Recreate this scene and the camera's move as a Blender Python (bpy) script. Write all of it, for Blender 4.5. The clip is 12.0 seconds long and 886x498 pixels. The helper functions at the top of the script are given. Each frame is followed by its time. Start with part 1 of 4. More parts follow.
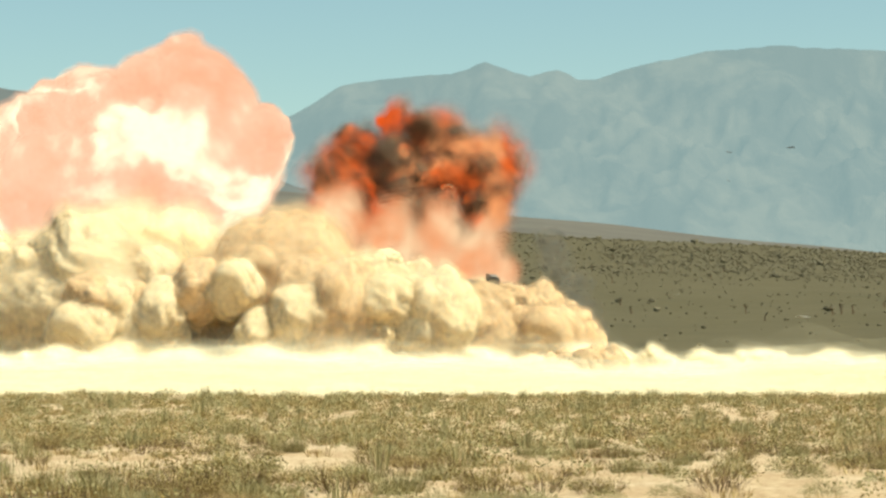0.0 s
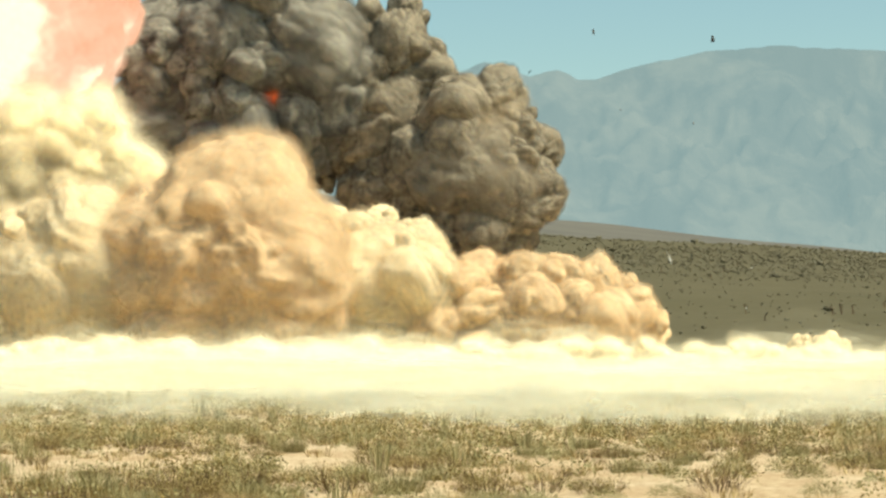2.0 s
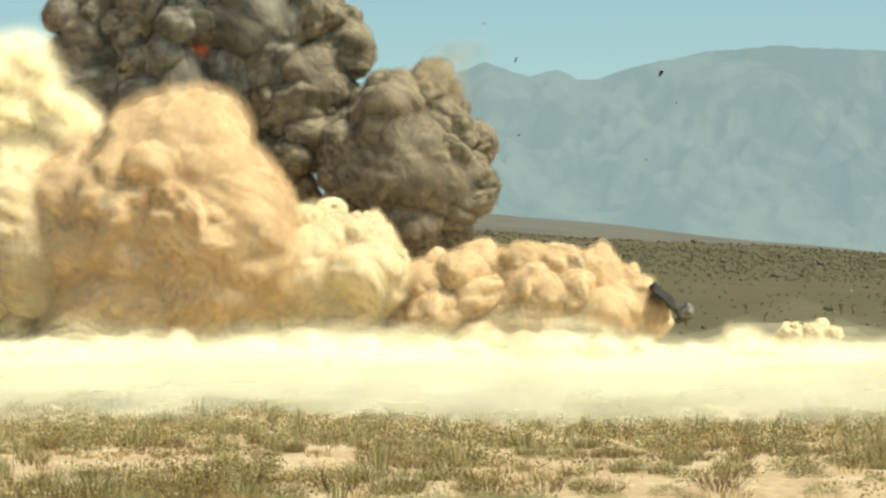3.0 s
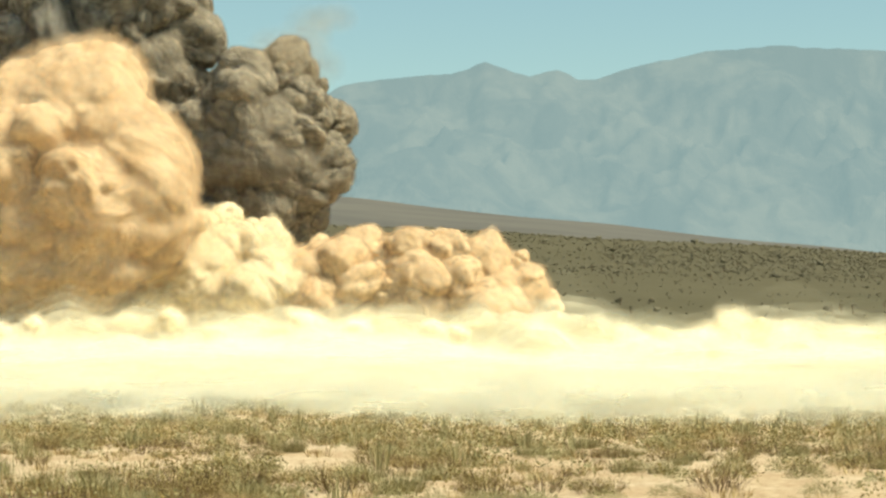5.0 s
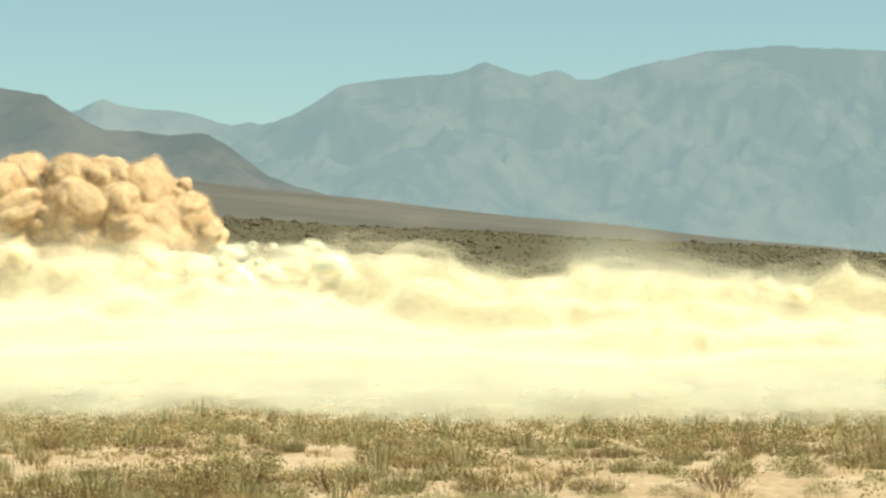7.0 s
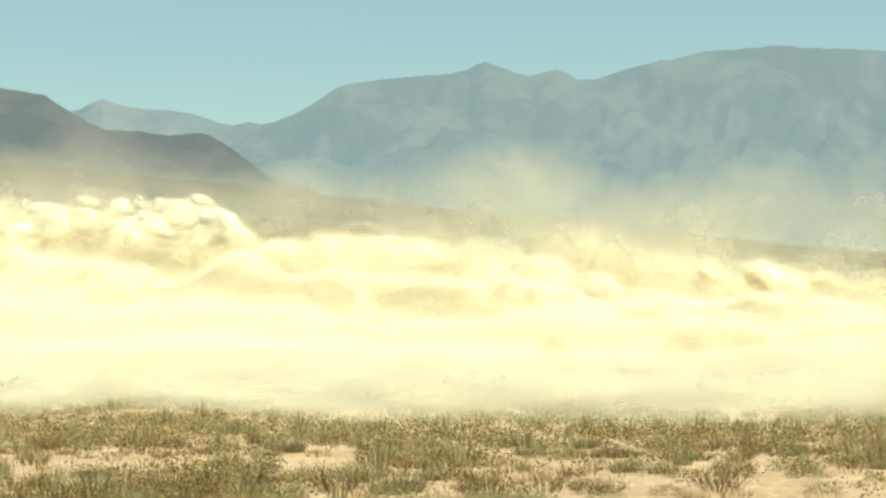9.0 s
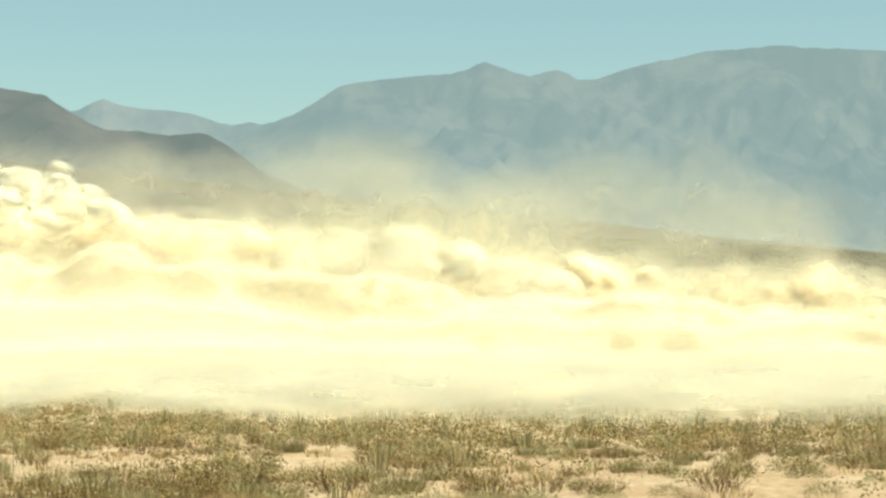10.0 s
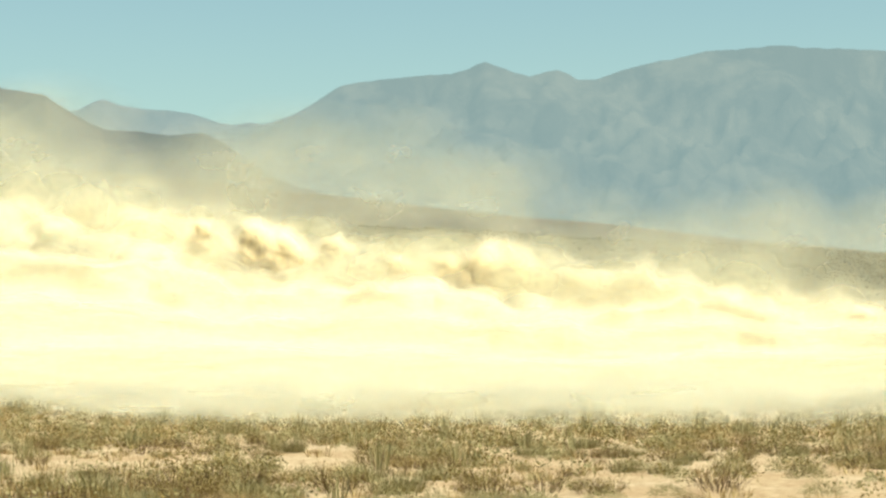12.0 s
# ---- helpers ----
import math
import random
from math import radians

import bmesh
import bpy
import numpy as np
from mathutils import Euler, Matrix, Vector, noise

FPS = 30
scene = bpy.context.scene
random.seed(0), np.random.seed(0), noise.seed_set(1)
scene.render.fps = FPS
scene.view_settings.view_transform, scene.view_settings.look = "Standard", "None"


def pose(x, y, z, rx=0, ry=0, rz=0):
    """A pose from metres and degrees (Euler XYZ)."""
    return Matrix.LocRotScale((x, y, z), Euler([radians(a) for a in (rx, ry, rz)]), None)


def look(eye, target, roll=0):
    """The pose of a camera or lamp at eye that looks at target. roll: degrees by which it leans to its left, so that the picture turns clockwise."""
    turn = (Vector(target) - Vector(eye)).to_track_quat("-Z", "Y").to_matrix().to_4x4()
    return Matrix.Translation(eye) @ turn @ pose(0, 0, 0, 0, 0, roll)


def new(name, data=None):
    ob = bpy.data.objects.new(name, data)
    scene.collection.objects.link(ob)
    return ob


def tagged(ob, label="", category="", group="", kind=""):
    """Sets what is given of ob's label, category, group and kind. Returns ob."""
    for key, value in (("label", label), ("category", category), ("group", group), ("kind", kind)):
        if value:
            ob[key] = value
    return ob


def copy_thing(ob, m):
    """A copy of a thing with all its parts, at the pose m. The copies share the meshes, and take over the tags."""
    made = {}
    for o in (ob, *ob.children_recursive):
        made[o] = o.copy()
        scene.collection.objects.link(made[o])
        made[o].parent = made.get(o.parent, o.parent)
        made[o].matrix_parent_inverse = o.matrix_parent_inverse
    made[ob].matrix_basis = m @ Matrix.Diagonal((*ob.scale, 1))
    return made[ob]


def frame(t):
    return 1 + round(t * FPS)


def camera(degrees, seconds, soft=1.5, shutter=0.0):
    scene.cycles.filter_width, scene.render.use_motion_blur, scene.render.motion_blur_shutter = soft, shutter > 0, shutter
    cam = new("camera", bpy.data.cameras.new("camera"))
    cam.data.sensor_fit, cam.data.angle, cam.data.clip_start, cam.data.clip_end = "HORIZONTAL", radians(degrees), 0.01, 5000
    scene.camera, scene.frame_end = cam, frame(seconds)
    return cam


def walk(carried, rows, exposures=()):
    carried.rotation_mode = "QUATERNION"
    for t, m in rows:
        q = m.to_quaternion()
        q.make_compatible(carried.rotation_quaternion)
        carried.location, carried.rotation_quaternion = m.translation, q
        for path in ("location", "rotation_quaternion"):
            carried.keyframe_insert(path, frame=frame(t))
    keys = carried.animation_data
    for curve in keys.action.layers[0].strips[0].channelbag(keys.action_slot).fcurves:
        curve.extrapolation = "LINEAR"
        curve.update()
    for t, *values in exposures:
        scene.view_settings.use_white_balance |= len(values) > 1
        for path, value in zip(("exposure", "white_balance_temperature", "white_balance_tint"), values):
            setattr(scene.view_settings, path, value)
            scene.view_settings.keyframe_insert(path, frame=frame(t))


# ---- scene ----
SECONDS = 12.0
cam = camera(20.0, SECONDS, soft=2.6)
EYE = pose(0, 0, 1.8, 92.434, 0, 0)
walk(cam, [(0.0, EYE), (SECONDS, EYE)], [(0.0, 0.35, 7000, 0), (SECONDS, 0.35, 7000, 0)])
scene.cycles.transparent_max_bounces = 128

# ---- daylight: high sun over the right shoulder, clear pale sky ----
SUN_WAY = Vector((0.60, -0.28, 1.08)).normalized()
world = bpy.data.worlds.new("desert_sky")
scene.world = world
world.use_nodes = True
wt = world.node_tree
sky = wt.nodes.new("ShaderNodeTexSky")
sky.sky_type = "NISHITA"
sky.sun_disc = False
sky.sun_elevation = math.asin(SUN_WAY.z)
sky.sun_rotation = math.atan2(SUN_WAY.x, SUN_WAY.y)
sky.altitude = 800
sky.air_density, sky.dust_density, sky.ozone_density = 1.0, 1.5, 2.0
back = wt.nodes["Background"]
back.inputs["Strength"].default_value = 0.105
tint = wt.nodes.new("ShaderNodeMixRGB")
tint.blend_type = "MULTIPLY"
tint.inputs["Fac"].default_value = 1.0
tint.inputs["Color2"].default_value = (1.0, 1.07, 0.93, 1.0)
wt.links.new(sky.outputs[0], tint.inputs["Color1"])
wt.links.new(tint.outputs[0], back.inputs["Color"])

sun = new("sun", bpy.data.lights.new("sun", "SUN"))
sun.data.energy = 4.5
sun.data.angle = radians(0.5)
sun.data.color = (1.0, 0.94, 0.82)
sun.matrix_basis = look(SUN_WAY * 100, (0, 0, 0))


# ---- materials ----
class Nodes:
    """A short way to write node trees."""

    def __init__(self, name):
        self.mat = bpy.data.materials.new(name)
        self.mat.use_nodes = True
        self.t = self.mat.node_tree
        self.t.nodes.clear()
        self.out = self.t.nodes.new("ShaderNodeOutputMaterial")
        self.coord = self.t.nodes.new("ShaderNodeTexCoord")

    def node(self, kind, values=(), operation="", blend_type=""):
        n = self.t.nodes.new("ShaderNode" + kind)
        if operation:
            n.operation = operation
        if blend_type:
            n.blend_type = blend_type
        for key, value in values:
            if isinstance(value, bpy.types.NodeSocket):
                self.t.links.new(value, n.inputs[key])
            else:
                n.inputs[key].default_value = value
        return n

    def noise(self, scale, detail=4.0, rough=0.55, space="Object", vector=None, distortion=0.0):
        return self.node("TexNoise", (("Vector", vector or self.coord.outputs[space]), ("Scale", scale), ("Detail", detail),
                                      ("Roughness", rough), ("Distortion", distortion))).outputs["Fac"]

    def span(self, value, a, b, c=0.0, d=1.0):
        return self.node("MapRange", (("Value", value), ("From Min", a), ("From Max", b), ("To Min", c), ("To Max", d))).outputs[0]

    def math(self, op, a, b=0.0):
        return self.node("Math", ((0, a), (1, b)), operation=op).outputs[0]

    def blend(self, fac, a, b, kind="MIX"):
        return self.node("MixRGB", (("Fac", fac), ("Color1", a), ("Color2", b)), blend_type=kind).outputs[0]

    def bump(self, height, strength=0.5, distance=0.1):
        return self.node("Bump", (("Height", height), ("Strength", strength), ("Distance", distance))).outputs[0]

    def surface(self, colour, rough=0.9, normal=None, metal=0.0, spec=0.2, alpha=None):
        v = [("Base Color", colour), ("Roughness", rough), ("Metallic", metal), ("Specular IOR Level", spec)]
        if normal:
            v.append(("Normal", normal))
        if alpha:
            v.append(("Alpha", alpha))
        return self.node("BsdfPrincipled", v).outputs[0]

    def done(self, shader):
        self.t.links.new(shader, self.out.inputs["Surface"])
        return self.mat


def rgb(r, g, b):
    return (r, g, b, 1.0)


def scattered(n, normal, share):
    """Dust grains throw sunlight every way, so that a cloud's shading is softer than a wall's."""
    toward = n.node("CombineXYZ", ((0, SUN_WAY.x), (1, SUN_WAY.y), (2, SUN_WAY.z))).outputs[0]
    a = n.node("VectorMath", ((0, normal), ("Scale", 1.0 - share)), operation="SCALE").outputs[0]
    b = n.node("VectorMath", ((0, toward), ("Scale", share)), operation="SCALE").outputs[0]
    c = n.node("VectorMath", ((0, a), (1, b)), operation="ADD").outputs[0]
    return n.node("VectorMath", ((0, c),), operation="NORMALIZE").outputs[0]


def thin_dust(n, colour, alpha):
    """Thin airborne dust: it scatters the light that falls on it evenly to every side."""
    toward = n.node("CombineXYZ", ((0, SUN_WAY.x), (1, SUN_WAY.y), (2, SUN_WAY.z))).outputs[0]
    away = n.node("CombineXYZ", ((0, -SUN_WAY.x), (1, -SUN_WAY.y), (2, -SUN_WAY.z))).outputs[0]
    near = n.node("BsdfDiffuse", (("Color", colour), ("Normal", toward))).outputs[0]
    far = n.node("BsdfTranslucent", (("Color", colour), ("Normal", away))).outputs[0]
    both = n.node("AddShader", ((0, near), (1, far))).outputs[0]
    clear = n.node("BsdfTransparent").outputs[0]
    return n.done(n.node("MixShader", (("Fac", alpha), (1, clear), (2, both))).outputs[0])


def shell_alpha(n, grain=4.0, least=0.2):
    """Full in the core; patchy and thinning in the outer shells, each with wisps of its own."""
    thin = n.node("Attribute")
    thin.attribute_name = "thickness_share"
    fac = thin.outputs["Fac"]
    own = n.node("CombineXYZ", ((0, n.math("MULTIPLY", fac, 61.0 / grain)), (1, n.math("MULTIPLY", fac, 83.0 / grain)))).outputs[0]
    place = n.node("VectorMath", ((0, n.coord.outputs["Object"]), (1, own)), operation="ADD").outputs[0]
    wisps = n.span(n.noise(grain, 5, 0.6, vector=place), 0.35, 0.68, least, 1.5)
    return n.math("MAXIMUM", n.math("MULTIPLY", fac, wisps), n.math("GREATER_THAN", fac, 0.9))


def dust_material(name, light, dark, bump=0.5, soft=0.25, grain=4.0):
    n = Nodes(name)
    big = n.noise(0.4 * grain, 3)
    fine = n.noise(2.2 * grain, 6, 0.6)
    colour = n.blend(n.span(big, 0.35, 0.65), light, dark)
    colour = n.blend(n.span(fine, 0.3, 0.7, 0.0, 0.35), colour, dark)
    if soft > 0.9:
        return thin_dust(n, colour, shell_alpha(n, grain, 0.3))
    swirl = n.node("TexNoise", (("Vector", n.coord.outputs["Object"]), ("Scale", 3.0), ("Detail", 3.0))).outputs["Color"]
    swirl = n.node("VectorMath", ((0, swirl), ("Scale", 0.45)), operation="SCALE").outputs[0]
    place = n.node("VectorMath", ((0, n.coord.outputs["Object"]), (1, swirl)), operation="ADD").outputs[0]
    cells = n.node("TexVoronoi", (("Vector", place), ("Scale", 7.0), ("Detail", 2.0), ("Roughness", 0.55))).outputs["Distance"]
    knobs = n.math("SUBTRACT", 1.0, n.math("POWER", cells, 2.0))
    relief = n.math("ADD", knobs, n.math("MULTIPLY", n.noise(14.0, 5, 0.65), 0.5))
    normal = scattered(n, n.bump(relief, bump, 0.22), soft)
    return n.done(n.surface(colour, 1.0, normal, spec=0.0, alpha=shell_alpha(n, grain)))


def veil_material(name, colour, dense, patchy=0.5, power=1.3):
    """Thin hanging dust that thins out towards the rim of its puff."""
    n = Nodes(name)
    xyz = n.node("SeparateXYZ", (("Vector", n.coord.outputs["Object"]),))
    r2 = n.math("ADD", n.math("POWER", n.math("ABSOLUTE", xyz.outputs[0]), 2.0), n.math("POWER", n.math("ABSOLUTE", xyz.outputs[2]), 2.0))
    body = n.math("POWER", n.math("MAXIMUM", n.math("SUBTRACT", 1.0, n.math("MULTIPLY", r2, 2.2)), 0.0), power)
    info = n.node("ObjectInfo")
    shift = n.node("VectorMath", ((0, n.coord.outputs["Object"]), (1, n.node("CombineXYZ", ((0, n.math("MULTIPLY", info.outputs["Random"], 37.0)),)).outputs[0])), operation="ADD")
    cloudy = n.span(n.noise(2.2, 5, 0.55, vector=shift.outputs[0], distortion=0.4), 0.3, 0.7, 1.0 - patchy, 1.0)
    alpha = n.math("MULTIPLY", n.math("MULTIPLY", body, cloudy), dense)
    return thin_dust(n, colour, alpha)


DUST = dust_material("tan_dust", rgb(0.82, 0.63, 0.405), rgb(0.66, 0.465, 0.265), 0.38, 0.22)
PALE = dust_material("pale_dust", rgb(0.86, 0.73, 0.50), rgb(0.79, 0.63, 0.40), 0.4, 0.28)
FLUFF = dust_material("fluffy_dust", rgb(0.68, 0.61, 0.44), rgb(0.63, 0.55, 0.385), 0.0, 0.93, 2.0)
BANKDUST = dust_material("bank_dust", rgb(0.455, 0.42, 0.308), rgb(0.44, 0.405, 0.293), 0.0, 0.95, 0.16)
BROWN = dust_material("brown_smoke", rgb(0.49, 0.41, 0.30), rgb(0.23, 0.193, 0.14), 0.7, 0.07)
GREY = dust_material("dark_grey_smoke", rgb(0.45, 0.41, 0.335), rgb(0.15, 0.134, 0.11), 0.5, 0.14)
VEIL = veil_material("thin_dust", rgb(0.74, 0.685, 0.475), 0.45)
MIST = veil_material("faint_dust", rgb(0.74, 0.70, 0.52), 0.26, 0.6)
WISP = veil_material("torn_dust", rgb(0.58, 0.44, 0.27), 0.22, 0.6)
SKIRT = veil_material("thin_skirt_dust", rgb(0.88, 0.82, 0.60), 0.22, 0.5)
MILK = veil_material("dense_cream_dust", rgb(0.80, 0.745, 0.56), 0.85, 0.3, 1.0)
GREY_VEIL = veil_material("thin_grey_smoke", rgb(0.20, 0.185, 0.15), 0.55, 0.6, 1.0)


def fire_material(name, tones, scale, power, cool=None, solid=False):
    """Flame tongues, or firelight put into dust as emission; the pattern runs on from puff to puff."""
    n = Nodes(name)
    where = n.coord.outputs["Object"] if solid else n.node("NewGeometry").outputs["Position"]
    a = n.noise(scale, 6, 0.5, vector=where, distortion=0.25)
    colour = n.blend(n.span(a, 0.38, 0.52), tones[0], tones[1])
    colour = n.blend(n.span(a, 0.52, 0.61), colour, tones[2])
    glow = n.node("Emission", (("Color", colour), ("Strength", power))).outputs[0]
    if cool:
        soot = n.surface(cool, 1.0, n.bump(n.noise(5.0, 5, 0.6), 0.5, 0.4), spec=0.0)
        mask = n.span(n.noise(scale * 1.3, 6, 0.62, vector=where, distortion=0.5), 0.44, 0.56)
        glow = n.node("MixShader", (("Fac", mask), (1, glow), (2, soot))).outputs[0]
    if solid:
        return n.done(glow)
    clear = n.node("BsdfTransparent").outputs[0]
    return n.done(n.node("MixShader", (("Fac", shell_alpha(n)), (1, clear), (2, glow))).outputs[0])


FIRE = fire_material("white_hot_fire", (rgb(0.82, 0.40, 0.27), rgb(0.84, 0.50, 0.37), rgb(1.06, 0.96, 0.74)), 0.085, 1.0)
ORANGE = fire_material("orange_fire", (rgb(0.70, 0.085, 0.012), rgb(0.78, 0.14, 0.03), rgb(0.82, 0.32, 0.14)), 0.11, 1.0, rgb(0.26, 0.17, 0.11))
# dust, not flame: the firelight falling on it is put in as emission
GLOW = fire_material("dust_with_fire_glow", (rgb(0.72, 0.25, 0.11), rgb(0.76, 0.38, 0.22), rgb(0.85, 0.58, 0.38)), 0.14, 1.0)
EMBER = fire_material("ember", (rgb(0.5, 0.08, 0.02), rgb(0.75, 0.16, 0.04), rgb(0.8, 0.4, 0.2)), 2.0, 0.8, rgb(0.2, 0.12, 0.07), True)
SOOT = dust_material("sooty_smoke", rgb(0.20, 0.14, 0.09), rgb(0.10, 0.07, 0.05))


def metal_material(name, a, b, rough, metal):
    n = Nodes(name)
    colour = n.blend(n.span(n.noise(2.5, 5, 0.65), 0.4, 0.6), a, b)
    return n.done(n.surface(colour, rough, n.bump(n.noise(8.0, 4), 0.3, 0.05), metal, 0.4))


CAB_PAINT = metal_material("scorched_paint", rgb(0.26, 0.24, 0.20), rgb(0.07, 0.06, 0.05), 0.6, 0.0)
STEEL = metal_material("scorched_steel", rgb(0.16, 0.14, 0.12), rgb(0.07, 0.055, 0.045), 0.6, 0.7)
SOOT_METAL = metal_material("sooty_metal", rgb(0.05, 0.045, 0.04), rgb(0.025, 0.022, 0.02), 0.8, 0.2)
PAINT = metal_material("scuffed_paint", rgb(0.62, 0.60, 0.52), rgb(0.30, 0.26, 0.21), 0.5, 0.0)
RUBBER = metal_material("tyre_rubber", rgb(0.03, 0.03, 0.03), rgb(0.06, 0.055, 0.05), 0.9, 0.0)


def ground_material():
    n = Nodes("desert_soil")
    patch = n.noise(0.35, 5, 0.6)
    fine = n.noise(6.0, 6, 0.65)
    pebble = n.noise(40.0, 3, 0.6)
    sand = n.blend(n.span(patch, 0.35, 0.65), rgb(0.70, 0.565, 0.375), rgb(0.55, 0.40, 0.24))
    sand = n.blend(n.span(fine, 0.35, 0.7, 0.0, 0.85), sand, rgb(0.30, 0.185, 0.095))
    xyz = n.node("SeparateXYZ", (("Vector", n.coord.outputs["Object"]),))
    scrub = n.blend(n.span(n.noise(0.012, 6, 0.65), 0.35, 0.65), rgb(0.100, 0.086, 0.046), rgb(0.122, 0.104, 0.060))
    scrub = n.blend(n.span(n.noise(0.06, 5, 0.7), 0.4, 0.7, 0.0, 0.6), scrub, rgb(0.084, 0.074, 0.042))
    # upper plain: other scrub cover, with the haze of distance painted into its grey
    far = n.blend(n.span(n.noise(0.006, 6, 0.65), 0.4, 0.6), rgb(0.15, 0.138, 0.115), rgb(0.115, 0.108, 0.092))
    wobble = n.math("ADD", xyz.outputs[1], n.math("MULTIPLY", n.noise(0.01, 4), 120.0))
    colour = n.blend(n.span(wobble, 430, 520), sand, scrub)
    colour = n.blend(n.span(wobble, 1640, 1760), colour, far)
    relief = n.math("ADD", fine, n.math("MULTIPLY", pebble, 0.4))
    return n.done(n.surface(colour, 0.95, n.bump(relief, 0.6, 0.05), spec=0.1))


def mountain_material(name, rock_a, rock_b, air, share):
    """Bare rock and scrub slopes of the far distance, the haze before them painted in as emission."""
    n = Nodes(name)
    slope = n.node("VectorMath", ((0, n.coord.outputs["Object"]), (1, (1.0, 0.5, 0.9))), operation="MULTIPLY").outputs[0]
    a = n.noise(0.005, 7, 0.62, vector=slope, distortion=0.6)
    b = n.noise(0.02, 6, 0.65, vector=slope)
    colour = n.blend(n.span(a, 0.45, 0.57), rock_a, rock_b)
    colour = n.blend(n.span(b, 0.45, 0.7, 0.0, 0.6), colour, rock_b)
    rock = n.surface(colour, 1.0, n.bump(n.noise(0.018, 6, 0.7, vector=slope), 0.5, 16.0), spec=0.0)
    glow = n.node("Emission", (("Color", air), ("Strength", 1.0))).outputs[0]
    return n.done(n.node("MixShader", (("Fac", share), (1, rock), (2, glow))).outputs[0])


SOIL = ground_material()
# third colour: blue-grey haze painted over the rock; last number: its share
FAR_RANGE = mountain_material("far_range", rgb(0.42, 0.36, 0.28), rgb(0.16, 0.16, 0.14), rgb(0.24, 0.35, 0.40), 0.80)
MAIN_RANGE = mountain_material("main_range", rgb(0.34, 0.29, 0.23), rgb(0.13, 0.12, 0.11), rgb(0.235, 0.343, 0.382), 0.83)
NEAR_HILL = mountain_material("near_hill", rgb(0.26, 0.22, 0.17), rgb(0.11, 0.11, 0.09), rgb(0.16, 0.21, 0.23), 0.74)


def plant_material(name, a, b):
    n = Nodes(name)
    info = n.node("ObjectInfo")
    geo = n.node("NewGeometry")
    mix = n.math("FRACT", n.math("ADD", info.outputs["Random"], geo.outputs["Random Per Island"]))
    colour = n.blend(mix, a, b)
    colour = n.blend(n.span(n.noise(30.0, 3), 0.4, 0.7, 0.0, 0.35), colour, b)
    return n.done(n.surface(colour, 0.85, spec=0.15))


SAGE = plant_material("sage_leaf", rgb(0.23, 0.212, 0.095), rgb(0.40, 0.345, 0.18))
STRAW = plant_material("dry_straw", rgb(0.54, 0.41, 0.21), rgb(0.38, 0.275, 0.135))
OLIVE = plant_material("olive_leaf", rgb(0.23, 0.175, 0.06), rgb(0.32, 0.24, 0.10))
TWIG = plant_material("dry_twig", rgb(0.20, 0.13, 0.075), rgb(0.13, 0.085, 0.05))
SCRUB = plant_material("far_scrub", rgb(0.14, 0.122, 0.075), rgb(0.18, 0.156, 0.10))


# ---- helpers for meshes ----
def mesh_of(name, verts, faces, mat, smooth=False):
    me = bpy.data.meshes.new(name)
    me.from_pydata([tuple(v) for v in verts], [], faces)
    me.materials.append(mat)
    if smooth:
        me.polygons.foreach_set("use_smooth", [True] * len(me.polygons))
    me.update()
    return me


def part(name, me, parent, label=""):
    ob = new(name, me)
    ob.parent = parent
    if label:
        tagged(ob, label)
    return ob


# ---- ground: flat basin, scrub plain that climbs to the mountains ----
def crest(x):
    return 82 - 0.054 * x


def upper(x):
    return 161 - 0.105 * x


def ground_height(x, y):
    low = 0.10 * noise.noise((x * 0.09, y * 0.05, 3.0)) * min(1.0, y / 60)
    if y < 430:
        return low
    if y < 1600:
        s = (y - 430) / 1170
        return low + crest(x) * s ** 1.2 + 2.5 * s * noise.noise((x * 0.008, y * 0.004, 7))
    if y < 1760:
        s = (y - 1600) / 160
        return crest(x) + 3.0 * s + 2.5 * noise.noise((x * 0.008, y * 0.004, 7))
    if y < 2700:
        s = (y - 1760) / 940
        return crest(x) + 3.0 + (upper(x) - crest(x) - 3.0) * s + 2.5 * noise.noise((x * 0.008, y * 0.004, 7))
    return upper(x) + 0.035 * (y - 2700) + 2.5 * noise.noise((x * 0.008, y * 0.004, 7))


def build_ground():
    ys = [-60, -30, -10, 0] + [10 + 2.0 * i for i in range(70)] + [150 + 12 * i for i in range(25)] + [450 + 25 * i for i in range(100)]
    ys += [2950 + 150 * i for i in range(15)]
    cols = 121
    verts, faces = [], []
    for y in ys:
        half = 60 + 0.42 * max(y, 0)
        for c in range(cols):
            x = half * (2 * c / (cols - 1) - 1)
            verts.append((x, y, ground_height(x, y)))
    for r in range(len(ys) - 1):
        for c in range(cols - 1):
            a = r * cols + c
            faces.append((a, a + 1, a + cols + 1, a + cols))
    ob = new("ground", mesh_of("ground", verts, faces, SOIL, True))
    tagged(ob, "pale sandy desert floor rising to a scrub plain", "ground", kind="structure")


build_ground()


